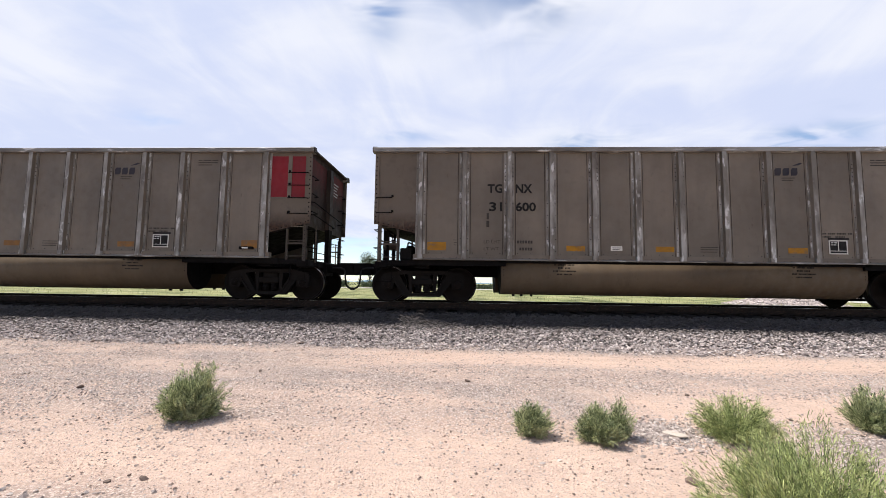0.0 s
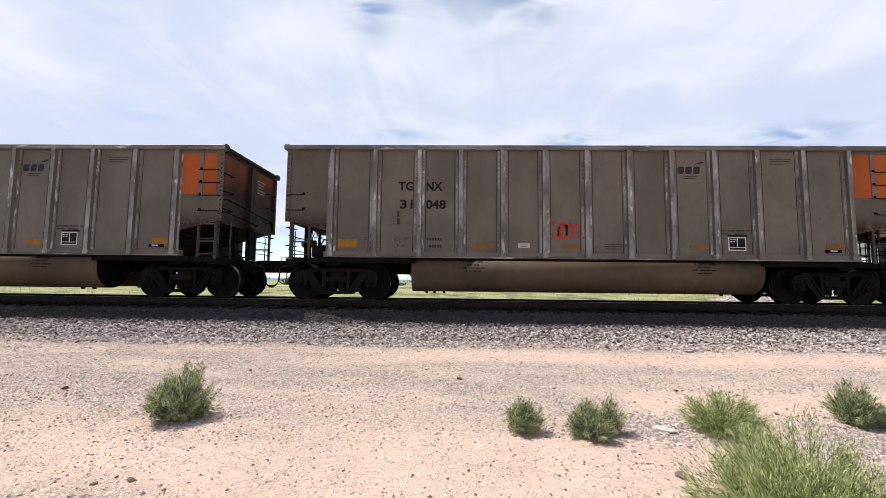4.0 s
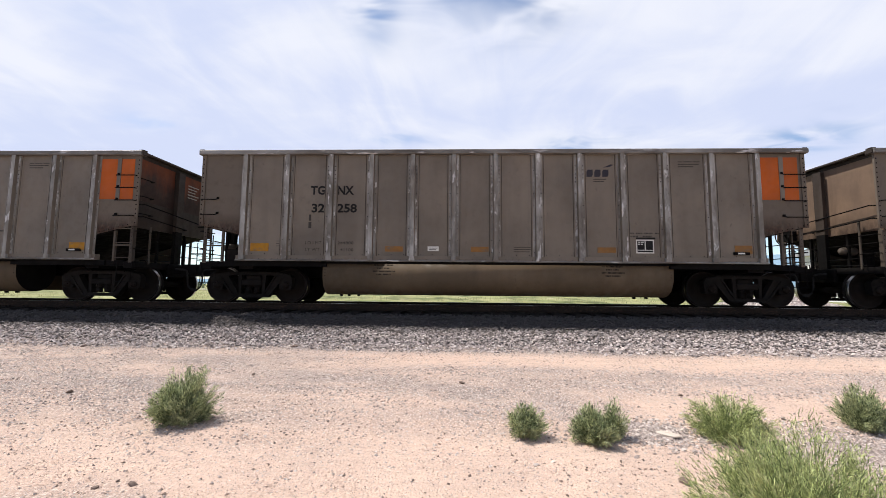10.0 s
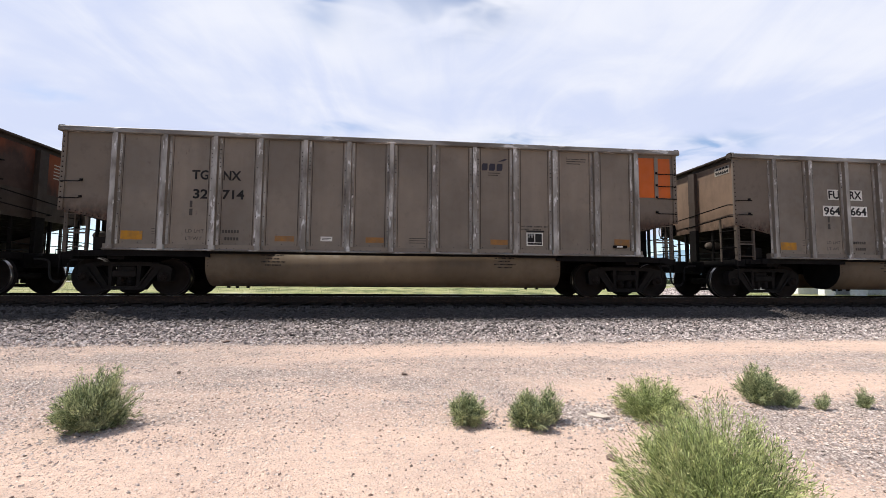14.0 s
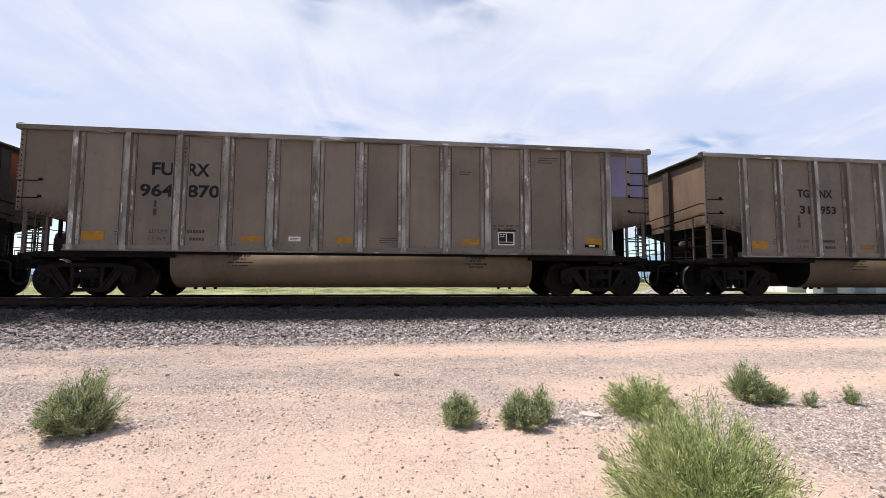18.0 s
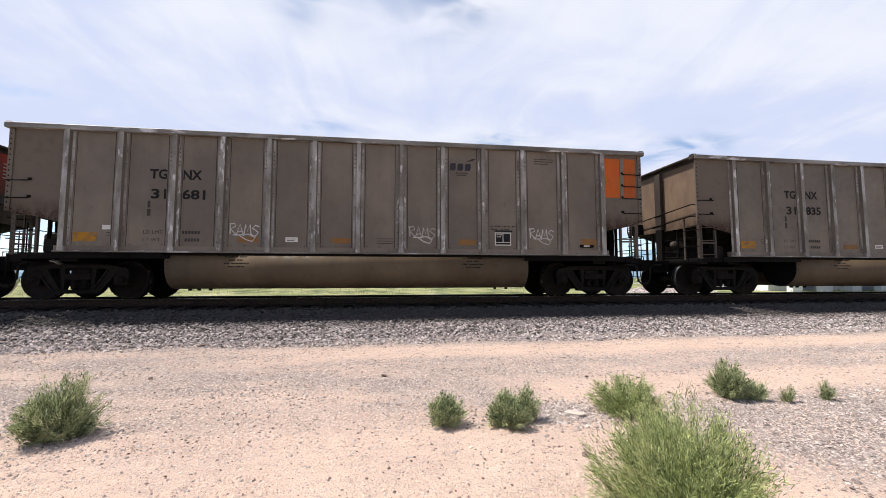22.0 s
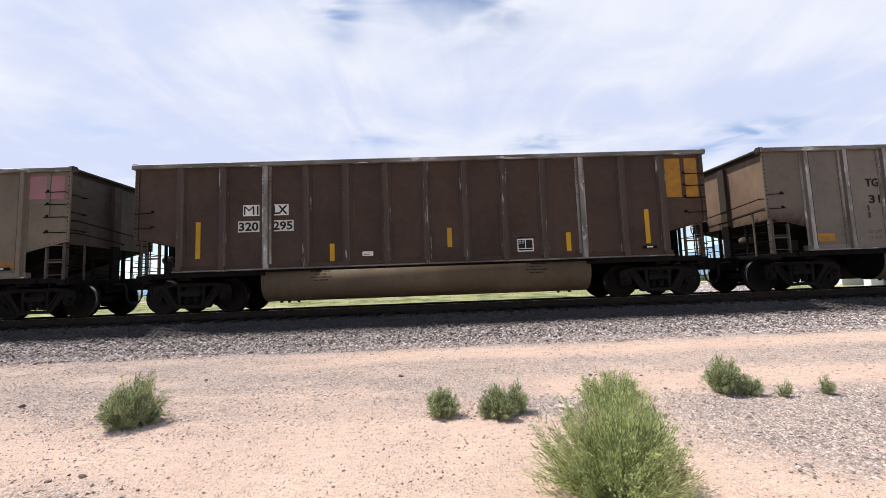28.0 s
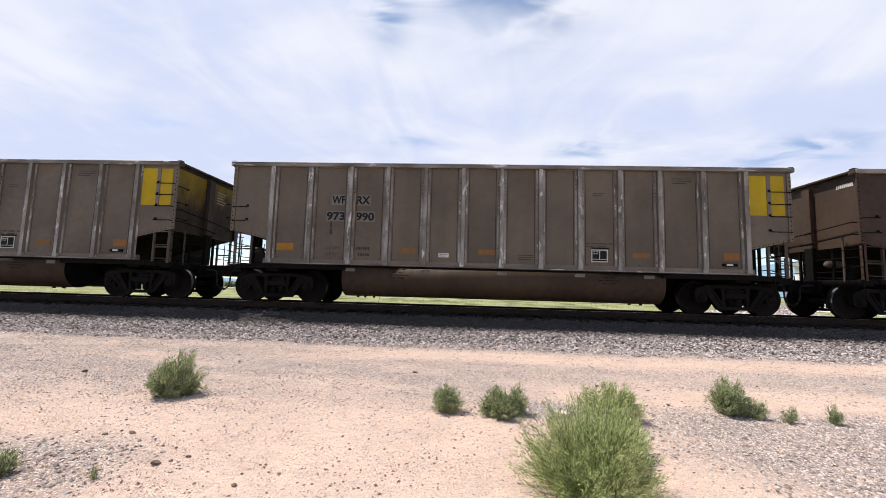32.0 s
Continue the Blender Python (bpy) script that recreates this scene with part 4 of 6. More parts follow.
def end_parts(root, e):
    """End wall, slope sheet, platform, posts, ladder and coupler of one end; e is -1 or 1 along x."""
    def bx(bm, a, b, y0, y1, z0, z1, bevel=0.0):
        return box(bm, min(e * a, e * b), max(e * a, e * b), y0, y1, z0, z1, bevel)
    # light is put into the wall's colour: sunlit tan leading, shaded brown trailing
    part("end_wall", bx(bmesh.new(), 7.25, 7.28, -1.5, 1.5, 1.9, 3.70), SUNNYEND if e < 0 else DARKEND, root)
    bm = bx(bmesh.new(), 7.30, 7.43, -1.395, 1.395, 3.785, 3.845, 0.015)
    bx(bm, 7.2, 7.285, -1.395, 1.395, 3.70, 3.83)
    for y in (-1.5, 1.5):
        bx(bm, 7.435, 7.46, y - 0.09, y + 0.09, 3.735, 3.843, 0.008)
        bx(bm, 7.34, 7.455, y - 0.07, y + 0.07, 3.846, 3.876, 0.006)
    part("end_chord", bm, DARKEND, root)
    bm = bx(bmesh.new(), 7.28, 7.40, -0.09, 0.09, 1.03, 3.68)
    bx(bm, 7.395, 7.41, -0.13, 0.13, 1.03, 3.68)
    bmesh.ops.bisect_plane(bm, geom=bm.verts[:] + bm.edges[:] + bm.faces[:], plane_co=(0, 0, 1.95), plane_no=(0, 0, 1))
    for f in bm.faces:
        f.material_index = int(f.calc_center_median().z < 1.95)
    part("end_post", bm, (DARKEND, IRON), root)
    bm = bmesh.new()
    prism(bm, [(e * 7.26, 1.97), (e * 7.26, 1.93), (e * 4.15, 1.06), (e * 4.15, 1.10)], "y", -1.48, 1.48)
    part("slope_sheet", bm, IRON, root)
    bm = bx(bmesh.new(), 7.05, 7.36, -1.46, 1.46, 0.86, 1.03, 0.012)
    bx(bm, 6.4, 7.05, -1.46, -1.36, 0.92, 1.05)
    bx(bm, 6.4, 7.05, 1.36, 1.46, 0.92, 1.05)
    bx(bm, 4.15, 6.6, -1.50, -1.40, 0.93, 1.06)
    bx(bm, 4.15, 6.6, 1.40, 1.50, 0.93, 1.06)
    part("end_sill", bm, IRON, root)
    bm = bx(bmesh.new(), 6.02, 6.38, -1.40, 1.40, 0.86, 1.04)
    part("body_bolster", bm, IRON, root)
    for y in (-1.48, 1.48):
        s = math.copysign(1, y)
        bm = bx(bmesh.new(), 7.20, 7.28, min(y, y - s * 0.02), max(y, y - s * 0.02), 1.0, 1.97)
        bx(bm, 7.26, 7.28, min(y, y - s * 0.1), max(y, y - s * 0.1), 1.0, 1.97)
        for k in range(9):
            rivet(bm, e * 7.24, y, 1.06 + 0.1 * k, 0.012, s)
        part("corner_post", bm, (GRIMY, IRON), root, "dusty angle post with bolt heads")
        bm = bx(bmesh.new(), 6.77, 6.82, min(y, y - s * 0.06), max(y, y - s * 0.06), 1.03, 1.84)
        bx(bm, 6.8, 7.2, min(y, y - s * 0.03), max(y, y - s * 0.03), 1.42, 1.46)
        part("stanchion", bm, GRIMY, root)
    for y in (-0.55, 0.55):
        part("platform_post", bx(bmesh.new(), 7.18, 7.24, y - 0.03, y + 0.03, 1.03, 1.95), IRON, root)
    bm = bmesh.new()
    for y in (-1.0, 0.3, 1.0):
        tube(bm, [(e * 7.33, y, 1.03), (e * 7.33, y, 1.75)], 0.014, 6)
    for z in (1.25, 1.6):
        tube(bm, [(e * 7.33, -1.4, z), (e * 7.33, 1.4, z)], 0.012, 6)
    part("end_rail", bm, IRON, root)
    # ladder of grab irons on the end, and the long hand rail
    for s in (-1, 1):
        for k in range(5 if e > 0 else 2):
            z = 1.35 + 0.45 * k
            bm = tube(bmesh.new(), [(e * 7.27, s * 1.44, z), (e * 7.39, s * 1.44, z), (e * 7.39, s * 1.03, z), (e * 7.27, s * 1.03, z)], 0.013, 6)
            part("end_grab_iron", bm, IRON, root)
        if s > 0:
            continue
        bm = bx(bmesh.new(), 7.355, 7.385, s * 1.03 - 0.022, s * 1.03 + 0.022, 0.98, 2.16 if e < 0 else 1.96)
        part("end_ladder_stile", bm, GRIMY, root)
        for z in (1.12, 1.5, 1.86):
            part("corner_rung", tube(bmesh.new(), [(e * 6.80, s * 1.485, z), (e * 7.24, s * 1.485, z)], 0.012, 6), GRIMY, root)
    bm = tube(bmesh.new(), [(e * 7.27, -1.40, 2.50), (e * 7.42, -1.36, 2.50), (e * 7.42, 1.2, 2.28), (e * 7.27, 1.25, 2.28)], 0.015, 6)
    tube(bm, [(e * 7.27, -1.40, 2.18), (e * 7.42, -1.36, 2.18), (e * 7.42, 0.3, 2.05), (e * 7.27, 0.35, 2.05)], 0.015, 6)
    part("hand_rail", bm, IRON, root)
    # grab irons on the sides
    for s in (-1, 1):
        for z in (3.20, 2.88, 2.56, 2.17) if e > 0 else (2.58, 2.20):
            a = 6.83 if e > 0 else 6.94
            y = s * (SKIN + 0.1)
            bm = tube(bmesh.new(), [(e * a, s * (SKIN - 0.005), z + 0.05), (e * a, y, z), (e * 7.32, y, z), (e * 7.32, s * (SKIN + 0.015), z)], 0.013, 6)
            bmesh.ops.create_cube(bm, size=0.05, matrix=pose(e * a, s * (SKIN + 0.012), z + 0.05))
            part("side_grab_iron", bm, IRON, root)
        if e > 0:
            x0, x1 = 6.78, 6.88
            bm = bx(bmesh.new(), x0, x1, min(s * SKIN, s * (SKIN + 0.02)), max(s * SKIN, s * (SKIN + 0.02)), 2.58, 3.66)
            part("ladder_stile", bm, PAINT, root)
        bm = tube(bmesh.new(), [(e * 7.30, s * 1.47, 1.02), (e * 7.30, s * 1.50, 0.52), (e * 6.92, s * 1.50, 0.52), (e * 6.92, s * 1.47, 1.02)], 0.014, 6)
        part("step_iron", bm, IRON, root)
    # coupler: shank, head and knuckle
    bm = bx(bmesh.new(), 7.2, 7.75, -0.1, 0.1, 0.74, 0.97, 0.02)
    bx(bm, 7.30, 7.42, -0.34, 0.34, 0.66, 1.02, 0.02)
    head = [(7.68, -0.17), (7.9, -0.24), (8.14, -0.22), (8.17, -0.06), (8.07, 0.0), (8.1, 0.08), (8.22, 0.13), (8.2, 0.24), (7.9, 0.22), (7.72, 0.17)]
    prism(bm, [(e * x, e * y) for x, y in head], "z", 0.69, 1.02)
    part("coupler", bm, IRON, root)
    bm = tube(bmesh.new(), [(e * x, -0.34, z) for x, z in ((7.62, 0.88), (7.85, 0.87), (7.94, 0.84), (7.975, 0.77), (7.98, 0.66), (7.985, 0.55), (8.0, 0.46), (8.03, 0.39), (8.08, 0.345), (8.13, 0.322), (8.19, 0.315))], 0.024, 8)
    bmesh.ops.create_cube(bm, size=0.07, matrix=pose(e * 8.16, -0.34, 0.315))
    part("air_hose", bm, RUBBER, root)
    bm = tube(bmesh.new(), [(e * 7.36, y, z) for y, z in ((-1.3, 1.06), (-0.6, 1.08), (-0.2, 1.10))], 0.016, 6)
    tube(bm, [(e * 7.36, -1.30, 1.06), (e * 7.52, -1.32, 1.06), (e * 7.52, -1.32, 0.92)], 0.014, 6)
    part("uncoupling_lever", bm, IRON, root)


def brake_parts(root):
    """Brake gear on the leading platform, and the hand wheel on its end."""
    bm = lathe(bmesh.new(), [(0.0, -0.13), (0.06, -0.12), (0.095, -0.08), (0.105, -0.03), (0.105, 0.26), (0.0, 0.28)], 16)
    bmesh.ops.rotate(bm, cent=(0, 0, 0), matrix=Matrix.Rotation(radians(-90), 3, "Z"), verts=bm.verts)
    bmesh.ops.translate(bm, vec=(-7.23, -0.45, 1.47), verts=bm.verts)
    part("brake_cylinder", bm, GRIMY, root, "dusty tan brake cylinder")
    bm = box(bmesh.new(), -6.75, -6.45, -1.35, -1.15, 1.06, 1.36, 0.02)
    box(bm, -6.7, -6.5, -0.5, -0.2, 1.05, 1.5, 0.03)
    tube(bm, [(-6.6, -1.2, 1.36), (-6.6, -0.9, 1.55), (-6.5, -0.3, 1.52)], 0.02, 6)
    tube(bm, [(-6.55, -1.25, 1.2), (-6.0, -1.3, 1.1), (-5.0, -1.3, 0.98)], 0.018, 6)
    part("control_valve", bm, CAST, root)
    bm = bmesh.new()
    ring = [(-7.54, 1.12 + 0.28 * math.cos(a), 2.08 + 0.28 * math.sin(a)) for a in [2 * math.pi * i / 24 for i in range(25)]]
    tube(bm, ring, 0.016, 6)
    for a in (0.4, 1.65, 2.9, 4.15, 5.4):
        tube(bm, [(-7.50, 1.12, 2.08), (-7.54, 1.12 + 0.28 * math.cos(a), 2.08 + 0.28 * math.sin(a))], 0.011, 5)
    tube(bm, [(-7.27, 1.12, 2.08), (-7.52, 1.12, 2.08)], 0.03, 8)
    part("brake_wheel", bm, IRON, root)
    bm = box(bmesh.new(), -7.45, -7.28, 0.92, 1.3, 1.9, 2.25, 0.02)
    tube(bm, [(-7.37, 1.12, 1.92), (-7.37, 1.12, 1.1)], 0.018, 6)
    part("brake_housing", bm, IRON, root)
    bm = box(bmesh.new(), -7.4, 7.4, -0.16, 0.16, 0.68, 1.02)
    part("centre_sill", bm, IRON, root)
    bm = box(bmesh.new(), -4.15, 4.15, -1.40, 1.40, 1.06, 1.10)
    part("floor_sheet", bm, PAINT, root)


def truck_parts(root, x):
    """A two-axle truck: cast side frames, bolster, springs and wheelsets."""
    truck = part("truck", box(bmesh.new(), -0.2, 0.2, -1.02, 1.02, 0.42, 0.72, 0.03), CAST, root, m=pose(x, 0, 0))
    for s in (-1, 1):
        bm = bmesh.new()
        y0, y1 = sorted((s * 0.93, s * 1.09))

        def bar(pts, inset=0.0):
            prism(bm, pts, "y", y0 + inset, y1 - inset)
        # top chord, two slanting legs, bottom chord and columns leave open triangles between them
        bar([(-1.06, 0.60), (-1.0, 0.72), (-0.62, 0.80), (0.62, 0.80), (1.0, 0.72), (1.06, 0.60), (0.72, 0.65), (0.52, 0.715), (-0.52, 0.715), (-0.72, 0.65)])
        for d in (-1, 1):
            leg = [(d * 0.80, 0.66), (d * 0.62, 0.69), (d * 0.335, 0.25), (d * 0.30, 0.155), (d * 0.45, 0.165)]
            bar(leg if d > 0 else leg[::-1])
            rim = [(d * 0.64, 0.69), (d * 0.60, 0.69), (d * 0.33, 0.26), (d * 0.36, 0.24)]
            prism(bm, rim, "y", *sorted((s * 1.085, s * 1.125)))
            rim = [(d * 0.83, 0.65), (d * 0.79, 0.67), (d * 0.43, 0.18), (d * 0.47, 0.165)]
            prism(bm, rim, "y", *sorted((s * 1.085, s * 1.125)))
            bar([(d * 0.27, 0.24), (d * 0.335, 0.24), (d * 0.365, 0.72), (d * 0.27, 0.72)], 0.012)
            c = d * 0.89
            bar([(c - 0.15, 0.37), (c - 0.10, 0.34), (c + 0.10, 0.34), (c + 0.15, 0.37), (c + 0.17, 0.66), (c - 0.17, 0.66)], -0.012)
            for dz in (0.42, 0.58):
                prism(bm, [(c - 0.14, dz), (c + 0.14, dz), (c + 0.14, dz + 0.03), (c - 0.14, dz + 0.03)], "y", *sorted((s * 1.10, s * 1.125)))
        bar([(-0.45, 0.15), (0.45, 0.15), (0.42, 0.235), (-0.42, 0.235)])
        prism(bm, [(-0.43, 0.15), (0.43, 0.15), (0.43, 0.18), (-0.43, 0.18)], "y", *sorted((s * 1.085, s * 1.13)))
        prism(bm, [(-0.62, 0.775), (0.62, 0.775), (0.62, 0.80), (-0.62, 0.80)], "y", *sorted((s * 1.085, s * 1.125)))
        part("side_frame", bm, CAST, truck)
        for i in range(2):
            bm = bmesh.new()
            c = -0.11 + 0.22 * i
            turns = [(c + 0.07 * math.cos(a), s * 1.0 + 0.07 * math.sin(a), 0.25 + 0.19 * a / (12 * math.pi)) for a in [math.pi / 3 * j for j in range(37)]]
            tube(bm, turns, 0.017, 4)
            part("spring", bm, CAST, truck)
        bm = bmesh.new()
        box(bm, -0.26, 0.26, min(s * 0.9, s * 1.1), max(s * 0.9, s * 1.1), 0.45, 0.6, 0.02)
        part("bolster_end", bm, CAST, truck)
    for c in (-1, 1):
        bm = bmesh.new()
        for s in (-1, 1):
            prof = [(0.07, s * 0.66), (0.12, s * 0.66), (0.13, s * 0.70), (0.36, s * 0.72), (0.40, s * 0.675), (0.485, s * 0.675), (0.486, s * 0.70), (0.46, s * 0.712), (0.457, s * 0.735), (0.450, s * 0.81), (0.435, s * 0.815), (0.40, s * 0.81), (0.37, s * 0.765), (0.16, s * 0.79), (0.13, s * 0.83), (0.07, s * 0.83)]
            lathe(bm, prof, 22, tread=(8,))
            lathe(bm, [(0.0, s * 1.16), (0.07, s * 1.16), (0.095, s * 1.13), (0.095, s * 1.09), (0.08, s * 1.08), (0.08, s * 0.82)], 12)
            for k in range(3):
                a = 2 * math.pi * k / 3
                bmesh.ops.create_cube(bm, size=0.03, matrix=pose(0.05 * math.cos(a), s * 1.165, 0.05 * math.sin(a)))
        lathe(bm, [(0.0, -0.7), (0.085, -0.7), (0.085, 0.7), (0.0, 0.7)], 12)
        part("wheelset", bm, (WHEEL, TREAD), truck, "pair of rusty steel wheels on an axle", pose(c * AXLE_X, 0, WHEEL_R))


def build_gondola():
    root = new("coal_gondola")
    tagged(root, "weathered grey-brown aluminium coal gondola with round tubs", "railcar", "coal train cars")
    for s in (-1, 1):
        side_parts(root, s)
    for e in (-1, 1):
        end_parts(root, e)
    brake_parts(root)
    for x in (-TRUCK_X, TRUCK_X):
        truck_parts(root, x)
    return root


# ---------------------------------------------------------------- lettering and marks
TEXTS = {}


RAW = {}


def prepare(words):
    """Turns all words into raw meshes at once."""
    made = []
    for body, weight in words:
        curve = bpy.data.curves.new("lettering", "FONT")
        curve.body, curve.offset, curve.resolution_u = body, weight, 3
        made.append((body, weight, new("lettering", curve)))
    bpy.context.view_layer.update()
    graph = bpy.context.evaluated_depsgraph_get()
    for body, weight, ob in made:
        RAW[body, weight] = bpy.data.meshes.new_from_object(ob.evaluated_get(graph))
    for body, weight, ob in made:
        bpy.data.objects.remove(ob)


def text_mesh(body, high, wide=None, weight=0.0):
    """Lettering as a flat mesh in the xz plane, its lower left corner at the origin; facing -y."""
    key = (body, high, wide, weight)
    if key not in TEXTS:
        me = RAW[body, weight].copy()
        co = np.empty(3 * len(me.vertices))
        me.vertices.foreach_get("co", co)
        co = co.reshape(-1, 3)
        lo, hi = co.min(0), co.max(0)
        k = high / (hi[1] - lo[1])
        kx = k if wide is None else wide / (hi[0] - lo[0])
        flat = np.stack([(co[:, 0] - lo[0]) * kx, np.zeros(len(co)), (co[:, 1] - lo[1]) * k], 1)
        me.vertices.foreach_set("co", flat.ravel())
        me.update()
        me.name = "lettering"
        TEXTS[key] = me
    return TEXTS[key]


FACE = -(SKIN - 0.012) - 0.005   # just proud of the dished sheets


def write(root, body, x, z, high, mat, wide=None, weight=0.012, right=False, y=FACE, name="lettering"):
    if weight > 0.02 and "M" in body:
        weight = 0.0
    me = text_mesh(body, high, wide, weight)
    if right:
        x -= max(v.co.x for v in me.vertices)
    if mat.name not in me.materials:
        me = me.copy()
        me.materials.clear()
        me.materials.append(mat)
    ob = new(name, me)
    ob.parent = root
    ob.matrix_basis = pose(x, y, z)
    return tagged(ob, kind="stuff")


def plate(root, name, x0, x1, z0, z1, mat, label="", y=FACE, thick=0.004):
    return part(name, box(bmesh.new(), x0, x1, y - thick, y + 0.002, z0, z1), mat, root, label)


def bars(bm, x, z, widths, gap, high, y):
    """Lines of writing too small to read."""
    for i, w in enumerate(widths):
        a = x
        for k, f in enumerate(w):
            if k % 2 == 0:
                step = high * 0.95
                cells = max(1, int(f / step)) if high >= 0.028 and f > 1.6 * step else 1
                for q in range(cells):
                    b = a + f * q / cells
                    box(bm, b, b + f / cells * (0.68 if cells > 1 else 1.0), y - 0.003, y + 0.001, z - i * gap - high, z - i * gap)
            a += f
    return bm


def common_marks(root):
    """The marks that every car of the series carries."""
    y = FACE
    plate(root, "white_placard", -1.652, -1.38, 1.33, 1.44, WHITE, "small white placard")
    bm = bars(bmesh.new(), -1.62, 1.405, [(0.21,), (0.17,)], 0.035, 0.012, y - 0.005)
    tagged(part("placard_text", bm, LETTER, root), kind="stuff")
    x0, z0, w, h = 3.356, 1.30, 0.42, 0.33
    plate(root, "data_panel", x0, x0 + w, z0, z0 + h, LETTER, "black data panel with white frame", y)
    plate(root, "data_label", x0, x0 + w + 0.04, z0 + h + 0.012, z0 + h + 0.052, LETTER)
    bm = bmesh.new()
    t = 0.026
    yy = y - 0.006
    for a, b, c, d in ((x0, x0 + w, z0, z0 + t), (x0, x0 + w, z0 + h - t, z0 + h), (x0, x0 + t, z0 + t, z0 + h - t), (x0 + w - t, x0 + w, z0 + t, z0 + h - t), (x0 + w * 0.48, x0 + w * 0.53, z0 + 0.08, z0 + h - t), (x0 + t, x0 + w - t, z0 + 0.07, z0 + 0.085)):
        box(bm, a, b, yy, y, c, d)
    bars(bm, x0 + 0.05, z0 + h - 0.05, [(0.05, 0.02, 0.06), (0.04, 0.02, 0.05)], 0.05, 0.02, yy)
    part("data_frame", bm, WHITE, root)
    tagged(part("data_heading", bars(bmesh.new(), 3.22, 1.80, [(0.1, 0.04, 0.16, 0.04, 0.2, 0.05, 0.2), (0.2, 0.1, 0.22)], 0.075, 0.035, y), FAINT, root), kind="stuff")
    tagged(part("notice_text", bars(bmesh.new(), 0.44, 1.44, [(0.46,), (0.42,), (0.38,)], 0.055, 0.016, y), FAINT, root), kind="stuff")
    tagged(part("stencil_text", bars(bmesh.new(), 4.42, 3.55, [(0.1, 0.03, 0.2, 0.03, 0.16), (0.5,), (0.36,)], 0.06, 0.02, y), FAINT, root), kind="stuff")
    tagged(part("emblem_caption", bars(bmesh.new(), 2.38, 3.12, [(0.3,), (0.26,)], 0.055, 0.02, y), FAINT, root), kind="stuff")
    for x in (-3.0, 2.55):
        tagged(part("tub_stencil", bars(bmesh.new(), x, 0.995, [(0, 0.02, 0.06, 0.03, 0.2, 0.03, 0.17), (0, 0.11, 0.14, 0.03, 0.13), (0.12, 0.03, 0.4), (0, 0.09, 0.13, 0.03, 0.2)], 0.075, 0.03, -1.443), LETTER, root), kind="stuff")
    tagged(part("weight_stencil", bars(bmesh.new(), -5.75 + 0.34, 1.56, [(0.2,), (0.16, 0.02, 0.1), (0.2,)], 0.06, 0.012, y), FAINT, root), kind="stuff")
    part("tally_light", box(bmesh.new(), 5.62, 5.98, -1.56, -1.50, 1.27, 1.34, 0.01), IRON, root)
    plate(root, "tag", 5.70, 5.86, 1.29, 1.325, WHITE, y=-1.558)


STRIPS = (-6.06, -2.70, -0.60 + 0.0, 2.44, 5.66)


def strips(root, mats, hi=0.0, off=0.0):
    for i, x in enumerate(STRIPS):
        if i == 3:
            x += off
        w, z, h = (0.46, 1.30, 0.20) if i in (0, 4) else (0.44, 1.31, 0.13)
        plate(root, "reflective_strip", x, x + w, z + hi, z + h + hi, mats[i % len(mats)], "faded yellow reflective strip")


def reporting(root, a, b, c, d, mat=LETTER, backing=None, weight=0.03, drop=0.0, back=0.0):
    """Reporting mark and number, split by the rib at -4.07."""
    for body, z, h in ((a, 2.72 - drop, 0.225), (c, 2.27 - drop * 0.85, 0.225)):
        if not body:
            continue
        w = 0.165 * len(body) + 0.04 * sum(ch in "GMWQ" for ch in body)
        if backing:
            plate(root, "letter_panel", -4.225 - back - w - 0.02, -4.20 - back, z - 0.03, z + h + 0.03, backing, y=FACE + 0.001, thick=0.002)
        write(root, body, -4.225 - back, z, h, mat, w, weight, True, FACE - 0.004)
    for body, z, h in ((b, 2.72 - drop, 0.225), (d, 2.27 - drop * 0.85, 0.225)):
        if not body:
            continue
        w = 0.165 * len(body) + 0.04 * sum(ch in "GMWNX" for ch in body)
        if backing:
            plate(root, "letter_panel", -3.935, -3.91 + w + 0.02, z - 0.03, z + h + 0.03, backing, y=FACE + 0.001, thick=0.002)
        write(root, body, -3.915, z, h, mat, w, weight, False, FACE - 0.004)


FIGURES = {9: ("245200", "40800"), 10: ("244800", "41100")}


def small_weights(root, k):
    write(root, "LD LMT", -4.68, 1.48, 0.075, FAINT, 0.40, 0.0)
    write(root, "LT WT", -4.68, 1.31, 0.075, FAINT, 0.36, 0.0)
    if k in FIGURES:
        for body, x, z in zip(FIGURES[k], (-3.88, -3.81), (1.48, 1.31)):
            write(root, body, x, z, 0.075, FAINT, 0.066 * len(body), 0.01)
        return
    tagged(part("weight_text", bars(bmesh.new(), -3.88, 1.555, [(0.045, 0.02) * 6, (0, 0.06) + (0.045, 0.02) * 5], 0.17, 0.07, FACE), FAINT, root), kind="stuff")


def emblem(root, mat=BLUE):
    """A company emblem, as plain blocks with a swoosh."""
    bm = bmesh.new()
    for i in range(3):
        x = 2.22 + 0.19 * i
        prism(bm, [(x, 3.17), (x + 0.12, 3.17), (x + 0.15, 3.22), (x + 0.15, 3.35), (x + 0.03, 3.35), (x, 3.30)], "y", FACE - 0.003, FACE)
    prism(bm, [(2.62, 3.40), (2.80, 3.48), (2.88, 3.47), (2.78, 3.42)], "y", FACE - 0.003, FACE)
    part("emblem", bm, mat, root)


